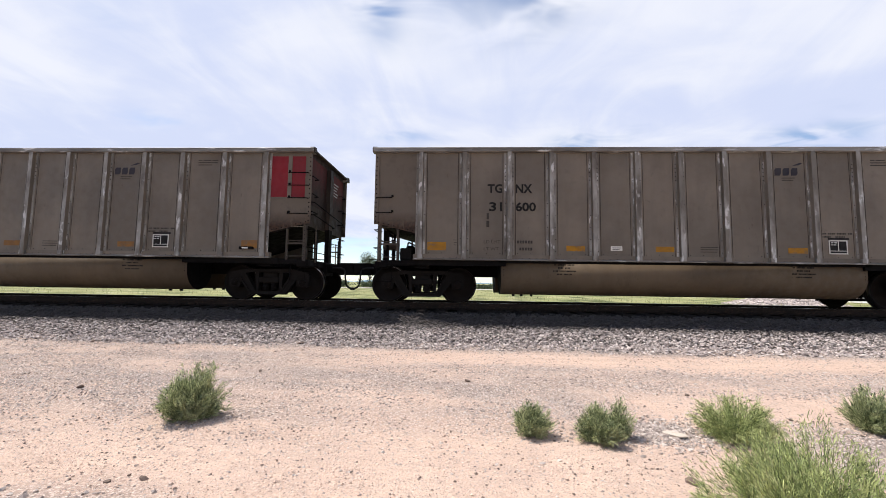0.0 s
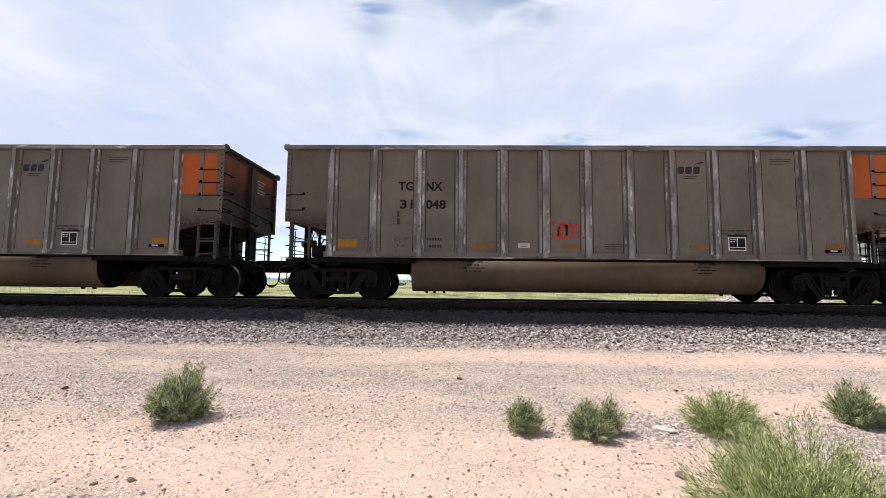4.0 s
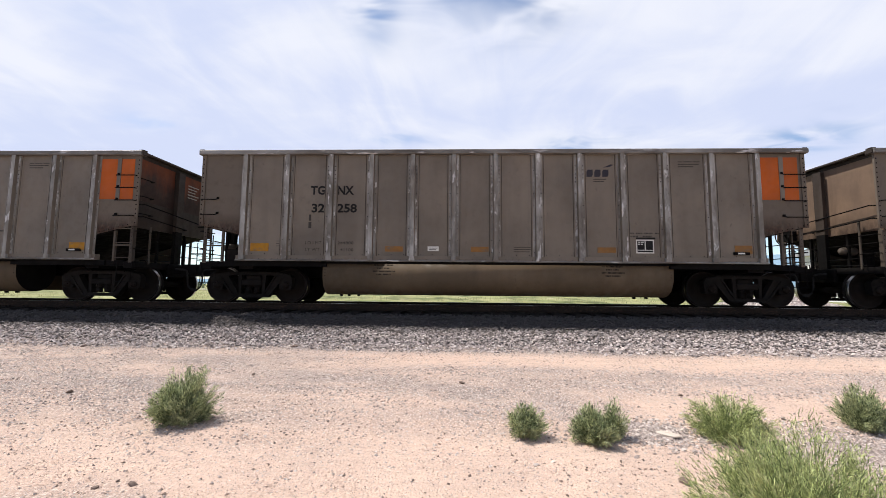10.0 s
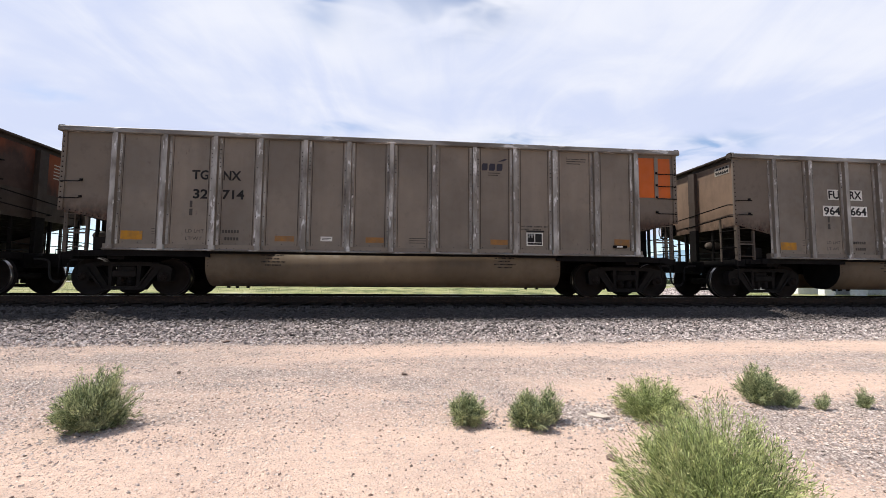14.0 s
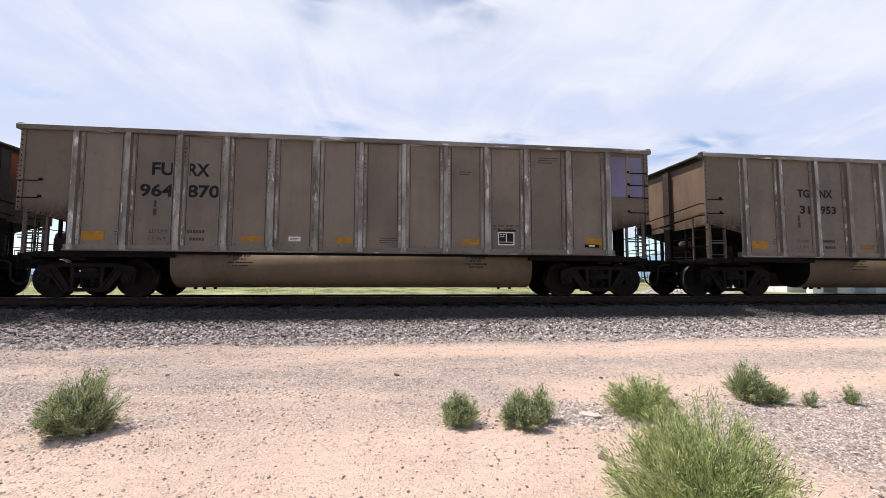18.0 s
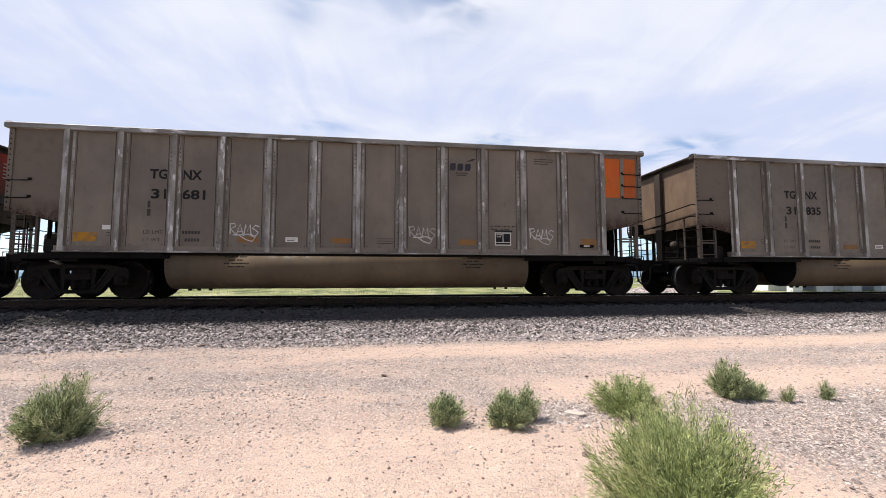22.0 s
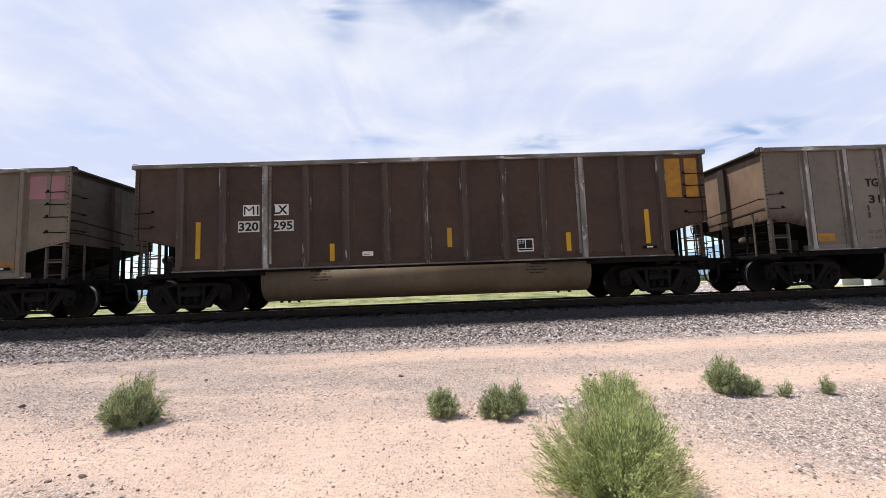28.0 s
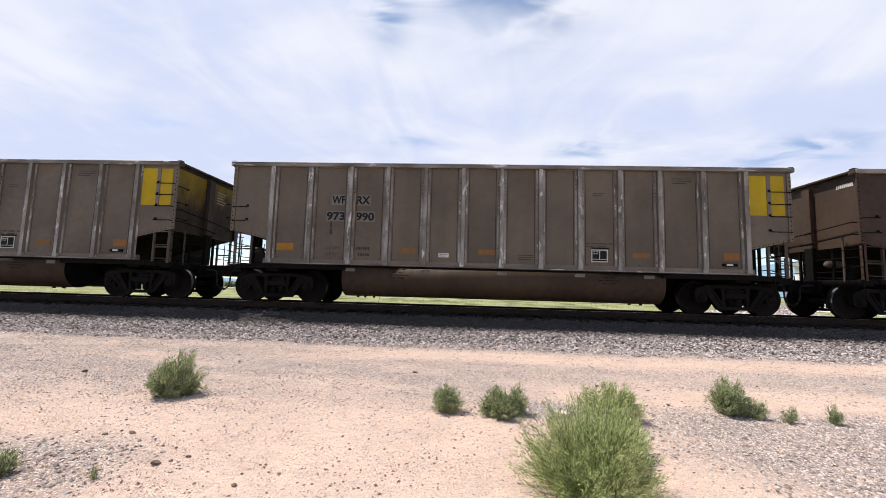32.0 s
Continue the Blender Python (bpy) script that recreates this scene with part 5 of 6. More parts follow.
def end_colour(root, mat, z0=2.60, whole=False, ends=True):
    plate(root, "colour_panel", 6.34, 6.78, z0, 3.64, mat, y=-SKIN - 0.002)
    plate(root, "colour_panel", 6.88, 7.22, z0, 3.64, mat, y=-SKIN - 0.002)
    if not ends:
        return
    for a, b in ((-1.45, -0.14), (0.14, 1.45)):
        part("end_colour_panel", box(bmesh.new(), 7.281, 7.286, a, b, z0 - (0.15 if whole else 0), 3.69), SOOT_SHADED[mat.name], root)
    tagged(part("end_stencil", bm_end_lines(), DULLWHITE if not whole else SPRAY, root), kind="stuff")


def bm_end_lines():
    bm = bmesh.new()
    for i in range(5):
        box(bm, 7.286, 7.29, 0.45, 0.95 - 0.08 * (i % 3), 3.42 - 0.09 * i, 3.45 - 0.09 * i)
    return bm


def smudge(root, x, z, high=0.28):
    """Painted-out patch of older writing."""
    bm = bmesh.new()
    box(bm, x, x + 0.07, FACE - 0.002, FACE, z, z + high * 0.45)
    box(bm, x + 0.005, x + 0.06, FACE - 0.002, FACE, z + high * 0.55, z + high)
    part("painted_out_patch", bm, FAINT, root)


def ribbon(bm, pts, w, y):
    """A flat brush stroke through points (x, z)."""
    pts = [Vector((p[0], p[1])) for p in pts]
    a = []
    for i, p in enumerate(pts):
        d = (pts[min(i + 1, len(pts) - 1)] - pts[max(i - 1, 0)]).normalized()
        q = Vector((-d.y, d.x)) * w / 2
        a.append((bm.verts.new((p.x + q.x, y, p.y + q.y)), bm.verts.new((p.x - q.x, y, p.y - q.y))))
    for (b, c), (d, e) in zip(a, a[1:]):
        bm.faces.new((b, c, e, d))


def scrawl(root, x0, z0, wide, high, mat, seed, loops=6, w=0.018, y=FACE - 0.002):
    """An unreadable sprayed tag: one running line with loops and a few flicks."""
    r = random.Random(seed)
    bm = bmesh.new()
    pts = []
    for i in range(loops):
        cx, cz = x0 + wide * (i + 0.5) / loops, z0 + high * r.uniform(0.35, 0.65)
        ax, az = wide / loops * r.uniform(0.4, 0.8), high * r.uniform(0.25, 0.5)
        p0, turn = r.uniform(0, 6.28), r.choice((-1, 1))
        for k in range(10):
            a = p0 + turn * 6.28 * k / 11
            pts.append((cx + ax * math.cos(a), cz + az * math.sin(a)))
    ribbon(bm, pts, w, y)
    for i in range(3):
        a = (x0 + wide * r.random(), z0 + high * r.uniform(0, 0.4))
        ribbon(bm, [a, (a[0] + r.uniform(-0.1, 0.3) * wide, a[1] + high * r.uniform(0.4, 0.8))], w, y - 0.001 * (i + 1))
    part("graffiti_tag", bm, mat, root, "sprayed graffiti tag")


# hand-sprayed letters as strokes, across and up from 0 to 1
STROKES = {
    "K": (((0.1, 1), (0.2, 0)), ((0.95, 1), (0.15, 0.5), (0.9, 0))), "I": (((0.5, 1), (0.45, 0)),), "E": (((0.9, 0.95), (0.2, 0.9), (0.15, 0.05), (0.95, 0)), ((0.2, 0.5), (0.8, 0.5))),
    "S": (((0.95, 0.85), (0.5, 1), (0.1, 0.75), (0.85, 0.35), (0.5, 0), (0.0, 0.15)),), "R": (((0.2, 0), (0.15, 1)), ((0.0, 0.9), (0.7, 1), (0.85, 0.7), (0.2, 0.5), (1.0, -0.1))),
    "A": (((0.0, 0), (0.45, 1), (0.9, 0)), ((0.2, 0.35), (0.75, 0.4))), "M": (((0.0, 0), (0.2, 1), (0.45, 0.4), (0.75, 1), (0.9, 0)),), "D": (((0.15, 0), (0.1, 1)), ((0.0, 0.95), (0.7, 0.9), (0.95, 0.5), (0.7, 0.1), (0.1, 0.0))),
    "B": (((0.15, 0), (0.15, 1), (0.8, 0.9), (0.75, 0.6), (0.2, 0.5), (0.95, 0.35), (0.8, 0.05), (0.1, 0)),), "U": (((0.1, 1), (0.1, 0.2), (0.5, 0), (0.85, 0.2), (0.9, 1)),), "T": (((0.0, 0.85), (1.0, 1)), ((0.55, 0.95), (0.3, -0.2))),
    "X": (((0.1, 1), (0.9, 0)), ((0.9, 1), (0.0, -0.1))), "L": (((0.2, 1), (0.2, 0.05), (1.0, 0.15)),),
}


def tag(root, word, x, z, wide, high, mat, w=0.022, fall=0.0, seed=1, y=FACE - 0.002):
    """A sprayed tag whose letters can be told apart, uneven and crowded as they were sprayed."""
    r = random.Random(seed)
    bm = bmesh.new()
    step = wide / len(word)
    for i, letter in enumerate(word):
        k, drop = r.uniform(0.85, 1.1), fall * i + r.uniform(-0.03, 0.03)
        for j, line in enumerate(STROKES[letter]):
            pts = [Vector((x + step * (i + 1.08 * a), z + high * k * b - drop)) for a, b in line]
            ribbon(bm, pts, w, y - 0.0008 * ((i + j) % 4))
    part("graffiti_tag", bm, mat, root, "sprayed graffiti tag")


def lines(root, x, z, per_metre, strokes, mat, w, y=FACE - 0.002):
    """Sprayed strokes given on a fine grid, right and down from a corner."""
    bm = bmesh.new()
    for i, line in enumerate(strokes):
        ribbon(bm, [(x + a / per_metre, z - b / per_metre) for a, b in line], w, y - 0.0006 * (i % 4))
    part("graffiti_tag", bm, mat, root, "sprayed graffiti tag")


CHALKY = (((23, 7), (7, 40)), ((15, 5), (0, 30)), ((25, 37), (45, 42), (68, 72), (42, 100)), ((80, 35), (82, 55), (68, 72)), ((80, 87), (110, 80)), ((82, 100), (110, 93)), ((88, 112), (115, 106)), ((122, 62), (115, 100)),
          ((138, 61), (149, 66), (149, 78), (138, 83), (128, 76), (130, 64), (140, 61)), ((160, 55), (168, 68)), ((172, 50), (180, 65)), ((115, 100), (140, 93), (150, 105), (135, 118), (110, 115), (98, 130), (110, 140), (125, 133)))
GHOST = (((35, 90), (70, 72), (155, 70), (158, 120), (160, 172)), ((-30, 190), (-25, 155), (5, 135)), ((55, 130), (70, 115), (145, 112)), ((60, 135), (72, 190)), ((170, 110), (185, 180)), ((230, 100), (250, 118), (250, 178), (295, 190)))


# five fat letter outlines, across and up from 0 to 1
BUBBLES = (
    ((0, 0.05), (0.02, 0.95), (0.25, 1.0), (0.38, 0.78), (0.55, 1.0), (0.85, 0.85), (0.8, 0.55), (1.0, 0.2), (0.8, 0.0)),
    ((0.1, 0.2), (0, 0.55), (0.2, 0.9), (0.55, 1.0), (0.9, 0.8), (1.0, 0.45), (0.85, 0.1), (0.5, 0)),
    ((0, 0.05), (0.05, 0.9), (0.45, 1.02), (0.9, 0.85), (0.97, 0.55), (0.82, 0.38), (0.98, 0.04), (0.65, 0.06), (0.3, 0.02)),
    ((0, 0.2), (0.02, 0.7), (0.25, 0.98), (0.6, 0.95), (0.72, 0.68), (0.74, 0.46), (1.0, 0.32), (0.95, 0.08), (0.4, 0.0)),
    ((0, 0.05), (0.02, 0.95), (0.5, 1.05), (1.0, 0.85), (0.95, 0.5), (0.78, 0.34), (0.9, 0.05), (0.4, 0.0)),
)


def bubble(root, x0, z0, wide, high, shape, seed):
    """One fat sprayed letter shape: a pale blue blob with dark outline and inner strokes."""
    r = random.Random(seed)
    y = FACE - 0.002
    n, rim = len(shape), []
    for i in range(n):
        p = [Vector(shape[(i + k) % n]) for k in (-1, 0, 1, 2)]
        for u in (0.0, 0.25, 0.5, 0.75):
            q = 0.5 * (2 * p[1] + (p[2] - p[0]) * u + (2 * p[0] - 5 * p[1] + 4 * p[2] - p[3]) * u * u + (3 * p[1] - p[0] - 3 * p[2] + p[3]) * u ** 3)
            rim.append((x0 + wide * q.x, z0 + high * q.y))
    bm = bmesh.new()
    mid = bm.verts.new((x0 + wide * 0.42, y, z0 + high * 0.5))
    ring = [bm.verts.new((p[0], y, p[1])) for p in rim]
    for i, v in enumerate(ring):
        bm.faces.new((mid, v, ring[i - 1]))
    part("graffiti_fill", bm, SPRAYBLUE, root, "pale blue sprayed letter fill")
    bm = bmesh.new()
    ribbon(bm, rim + rim[:1], 0.055, y - 0.0008)
    cx, cz = x0 + wide * 0.45, z0 + high * 0.55
    for k in range(3):
        a = r.uniform(0, 3.1)
        c, d = 0.13 * math.cos(a), 0.15 * math.sin(a)
        ribbon(bm, [(cx - c, cz - d), (cx + 0.05 * k, cz), (cx + c, cz + d)], 0.022, y - 0.0012 - 0.0003 * k)
    part("graffiti_outline", bm, SPRAYDARK, root, "black sprayed outline")


# place in the train: mark, number, end colour, emblem, and what sets the car apart
CARS = {
    -2: ("", "", "", "", ORANGE, True), -1: ("", "", "", "", RED, True), 0: ("TG", "NX", "31", "600", ORANGE, True), 1: ("TG", "NX", "30", "394", ORANGE, True), 2: ("TG", "NX", "32", "596", ORANGE, True),
    3: ("TG", "NX", "30", "930", ORANGE, True), 4: ("TG", "NX", "31", "048", ORANGE, True), 5: ("GG", "PX", "120", "073", RED, False), 6: ("TG", "NX", "32", "682", ORANGE, True),
    7: ("TG", "NX", "32", "325", ORANGE, True), 8: ("TG", "NX", "32", "479", ORANGE, True), 9: ("TG", "NX", "32", "130", ORANGE, True), 10: ("TG", "NX", "32", "258", ORANGE, True),
    11: ("TG", "NX", "32", "443", ORANGE, True), 12: ("TG", "NX", "30", "771", ORANGE, True), 13: ("TG", "NX", "30", "657", ORANGE, True), 14: ("TG", "NX", "32", "714", ORANGE, True),
    15: ("FU", "RX", "964", "664", ORANGE, False), 16: ("", "", "", "", ORANGE, True), 17: ("TG", "NX", "30", "043", ORANGE, True), 18: ("FU", "RX", "964", "870", PURPLE, False),
    19: ("TG", "NX", "31", "953", ORANGE, True), 20: ("TG", "NX", "30", "402", ORANGE, True), 21: ("WF", "RX", "966", "543", SCARLET, False), 22: ("TG", "NX", "31", "681", ORANGE, True),
    23: ("TG", "NX", "31", "835", ORANGE, True), 24: ("TG", "NX", "32", "419", ORANGE, True), 25: ("TG", "NX", "31", "189", ORANGE, True), 26: ("DL", "RX", "60", "299", SCARLET, False),
    27: ("", "", "", "", PINK, False), 28: ("MI", "LX", "320", "295", AMBER, False), 29: ("TG", "NX", "31", "152", ORANGE, True), 30: ("WF", "RX", "973", "956", YELLOW, False),
    31: ("WF", "RX", "973", "981", YELLOW, False), 32: ("WF", "RX", "973", "990", YELLOW, False), 33: ("", "", "", "", None, False), 34: ("", "", "", "", ORANGE, True), 35: ("", "", "", "", ORANGE, True),
}


def repaint(root, swaps):
    """Gives a car its own paint: parts of that name take another material."""
    for ob in root.children_recursive:
        base = ob.name.split(".")[0]
        if base in swaps:
            ob.material_slots[0].link = "OBJECT"
            ob.material_slots[0].material = swaps[base]


def brown_ribs():
    s = Shade("brown_paint_rubbed_bare", 0.55, 0.0, 0.3)
    s.place()
    c = s.mix(s.noise(0.8, 4), (0.055, 0.033, 0.022), (0.043, 0.026, 0.018))
    c = s.mix(s.noise(3.4, 6, 0.65, (2.2, 1.6, 0.35), 0.60, 0.66), c, (0.30, 0.27, 0.24))
    return s.done(c, bump=s.noise(60, 3), depth=0.002)


BROWNRIB = brown_ribs()
ALLBROWN = {n: BROWN for n in ("side_panel", "rib", "side_sill", "end_wall", "end_post", "end_chord", "corner_post", "stanchion", "ladder_stile")} | {"rib": BROWNRIB}


def dress(root, k):
    a, b, c, d, colour, logo = CARS[k]
    dark = k in (28, 33)
    if k in (5, 15, 28):
        backing = WHITE
    elif k in (21, 30, 31, 32):
        backing = BACKING
    else:
        backing = None
    if dark:
        repaint(root, ALLBROWN)
        tagged(root, "dark brown painted coal gondola with tan tubs")
        for x, z0, z1 in ((-5.86, 1.40, 2.33), (-2.48, 1.22, 1.67), (0.53, 1.48, 1.98), (3.62, 1.28, 1.76), (5.72, 1.40, 2.30)):
            plate(root, "reflective_strip", x, x + 0.12, z0, z1, GOLD, "upright yellow reflective strip")
        for ob in [o for o in root.children if o.name.split(".")[0] == "rib"]:
            if round(sum(v.co.x for v in ob.data.vertices) / len(ob.data.vertices), 1) in (-4.1, 4.1):
                ob.material_slots[0].material = ALU
    elif k == 27:
        repaint(root, {"side_panel": TANPAINT, "rib": TANPAINT, "end_wall": GRIMY})
        tagged(root, "tan painted coal gondola with worn faded marks")
        strips(root, (RUSTY,))
    else:
        strips(root, (AMBER, RUSTY, RUSTY, RUSTY, RUSTY) if k % 3 else (AMBER,), 0.12 if k in (30, 31, 32) else 0.0, 0.95 if k in (30, 31, 32) else 0.0)
    base = "weathered grey-brown coal gondola with "
    told = {26: "pale blue sprayed bubble letters", 24: "black sprayed tags", 18: "a faded blue end panel", 21: "a scarlet end panel", 15: "white number plates", 5: "a dark red end", -1: "a dark red end"}
    if k in told:
        tagged(root, base + told[k])
    elif k in (12, 13, 17, 19, 20, 22):
        tagged(root, base + "white sprayed tags")
    if k in (15, 18, 21, 30, 31, 32, 33):
        if k != 33:
            part("end_number_plate", box(bmesh.new(), -7.288, -7.28, -1.32, -0.80, 3.40, 3.62), DULLWHITE, root)
        ink = WHITE if k == 33 else LETTER
        if c:
            ob = write(root, c + d, 0, 0, 0.10, ink, 0.46, 0.03)
            ob.matrix_basis = pose(-7.292, -0.83, 3.42, 0, 0, -90)
        bm = bmesh.new()
        for i in range(4 if c else 9):
            y = -0.86 - (0.11 if c else 0.055) * i
            box(bm, -7.292, -7.28, y - (0.08 if c else 0.035), y, 3.55 if c else 3.47, 3.60 if c else 3.57)
        tagged(part("end_lettering", bm, ink, root), kind="stuff")
    if k in (30, 31, 32):
        repaint(root, {"tub": TUBBROWN, "side_panel": UMBER})
        for x in (-4.16, -2.13, -0.10, 1.93, 3.7):
            plate(root, "tub_tag", x, x + 0.26, 0.90, 0.99, BACKING, y=-1.442)
        tagged(root, "grey coal gondola with brown tubs and yellow end")
    if k in (27, 28, 30, 31, 32, 33):
        for ob in root.children:
            if ob.name.split(".")[0] in ("data_panel", "data_frame", "data_heading", "data_label"):
                ob.matrix_basis = pose(-1.02, 0, 0)
    if a:
        if k == 18:
            for body, x, z, right in ((a, -4.22, 2.80, True), (b, -3.92, 2.80, False), (c, -4.22, 2.30, True), (d, -3.92, 2.30, False)):
                write(root, body, x, z, 0.30, LETTER, 0.235 * len(body), 0.03, right)
        else:
            reporting(root, a, b, c, d, LETTER, backing, drop=0.24 if k == 28 else 0.0, back=0.06 if k == 28 else 0.0)
    if not dark:
        small_weights(root, k)
        smudge(root, -4.62, 1.88, 0.34)
    if logo:
        emblem(root)
    if colour:
        end_colour(root, colour, 3.05 if k == 27 else 2.60, whole=k in (-1, 5), ends=k != 27)
    if k in (12,):
        scrawl(root, -1.75, 1.52, 0.62, 0.34, SPRAY, 12, 6)
    if k == 13:
        for strokes in ([[(-2.72, 1.98), (-2.6, 1.47)], [(-2.72, 1.98), (-2.5, 1.75), (-2.46, 1.84)], [(-2.85, 1.54), (-2.67, 1.56), (-2.43, 1.63)]],
                        [[(-1.68, 2.15), (-1.62, 1.9), (-1.6, 1.68)], [(-1.6, 1.68), (-1.72, 1.55), (-1.85, 1.47)], [(-1.6, 1.68), (-1.42, 1.48), (-1.24, 1.39)]],
                        [[(-0.72, 1.75), (-0.6, 1.87), (-0.51, 1.91), (-0.42, 1.88), (-0.37, 1.8)], [(-0.27, 1.87), (-0.37, 1.76)], [(-0.72, 1.75), (-0.41, 1.73), (-0.25, 1.59), (-0.23, 1.45)], [(-0.79, 1.66), (-0.7, 1.58), (-0.6, 1.42)]]):
            bm = bmesh.new()
            for i, line in enumerate(strokes):
                ribbon(bm, line, 0.026, FACE - 0.002 - 0.001 * i)
            part("graffiti_stroke", bm, SPRAY, root, "chalky white sprayed letter")
        plate(root, "strip_outline", -0.64, -0.12, 1.28, 1.47, WHITE, y=FACE + 0.0015)
    if k == 17:
        for i, x in enumerate((-4.98, -3.9, -1.75, 0.25, 3.2, 5.4)):
            lines(root, x - 0.04, 1.82, 240, CHALKY, SPRAY, 0.03)
    if k == 19:
        for i, (x, w) in enumerate(((3.22, 0.7), (4.25, 0.75), (5.3, 0.8))):
            scrawl(root, x, 1.5, w, 0.5, SPRAY, 60 + i, 4, 0.014)
    if k == 20:
        scrawl(root, 1.2, 1.4, 0.4, 0.32, SPRAY, 70, 3)
    if k == 22:
        for x in (-2.9, 1.2, 4.25):
            tag(root, "RAMS", x, 1.50, 0.66, 0.27, SPRAY, 0.026, 0.015, 80)
            lines(root, x + 0.1, 1.5, 240, (((0, 5), (40, 5), (80, 0), (115, 20), (100, 40), (65, 30), (30, 5)),), SPRAY, 0.026, FACE - 0.005)
        plate(root, "white_placard", -5.5, -5.24, 1.56, 1.66, WHITE)
    if k == 24:
        tag(root, "KIES", -6.06, 1.80, 0.78, 0.24, LETTER, 0.036, 0.02, 90)
        lines(root, -5.85, 2.16, 240, (((20, 28), (5, 10), (12, 0), (20, 10), (30, 0), (40, 8), (20, 28)),), LETTER, 0.03)
        scrawl(root, -6.06, 1.56, 0.76, 0.2, LETTER, 90, 5, 0.03)
        tag(root, "DEBUT", -2.95, 1.86, 0.84, 0.28, LETTER, 0.032, 0.06, 92)
        tag(root, "BXL", -2.93, 1.52, 0.5, 0.28, LETTER, 0.032, 0.04, 93)
        scrawl(root, 4.3, 1.42, 0.6, 0.34, SPRAYDARK, 94, 4, 0.02)
        scrawl(root, -0.12, 0.78, 0.30, 0.2, SPRAY, 95, 2, 0.014, -1.443)
        scrawl(root, -2.4, 0.80, 0.9, 0.2, FAINT, 96, 6, 0.014, -1.443)
        scrawl(root, 0.75, 0.80, 0.55, 0.2, FAINT, 97, 4, 0.014, -1.443)
        plate(root, "white_notice", -3.85, -3.42, 1.62, 1.88, BACKING)
    if k == 25:
        r = bmesh.new()
        tagged(part("tub_stencil", bars(r, -1.9, 0.92, [(0.1, 0.03, 0.5)], 0.1, 0.1, -1.443), RUSTY, root), kind="stuff")
    if k == 26:
        for i, x in enumerate((-1.9, -0.82, 0.14, 1.16, 2.18)):
            bubble(root, x, 1.24, 0.72, 0.92 if i != 1 else 0.84, BUBBLES[i], 100 + i)
    if k == 4:
        scrawl(root, -0.85, 1.5, 0.7, 0.45, SCARLET, 110, 4, 0.05)
    if k == 30:
        lines(root, -3.055, 2.2, 195, GHOST, DULLWHITE, 0.045)


def build_train():
    words = {("LD LMT", 0.0), ("LT WT", 0.0)} | {(w, 0.01) for pair in FIGURES.values() for w in pair}
    for k, row in CARS.items():
        words |= {(w, 0.0 if "M" in w else 0.03) for w in row[:4] if w}
        if k in (15, 18, 21, 30, 31, 32):
            words.add((row[2] + row[3], 0.03))
    prepare(sorted(words))
    first = build_gondola()
    common_marks(first)
    train = {}
    for k in CARS:
        train[k] = first if k == 0 else copy_thing(first, pose(PITCH * k, TRACK_Y, RAIL_Z))
    first.matrix_basis = pose(0, TRACK_Y, RAIL_Z)
    for k, root in train.items():
        dress(root, k)
    return train


TRAIN = build_train()


# ---------------------------------------------------------------- plants
def blades(rng, roots, ways, long, wide):
    """Thin pointed leaves as bent triangles: two quads folded along the middle would be lost at this size."""
    n = len(roots)
    side = np.cross(ways, rng.normal(size=(n, 3)))
    side /= np.linalg.norm(side, axis=1)[:, None] + 1e-9
    mid = roots + ways * (long * 0.5)[:, None] + rng.normal(size=(n, 3)) * (long * 0.06)[:, None]
    tip = roots + ways * long[:, None] + np.array([0, 0, -0.12]) * long[:, None]
    w = wide[:, None] / 2
    v = np.stack([roots - side * w * 0.5, roots + side * w * 0.5, mid + side * w, mid - side * w, tip], 1).reshape(-1, 3)
    k = (np.arange(n) * 5)[:, None]
    quads, tris = k + np.array([0, 1, 2, 3]), k + np.array([3, 2, 4])
    return v, quads, tris


def leaf_mesh(name, v, quads, tris):
    me = bpy.data.meshes.new(name)
    me.from_pydata(v.tolist(), [], quads.tolist() + tris.tolist())
    me.update()
    return me


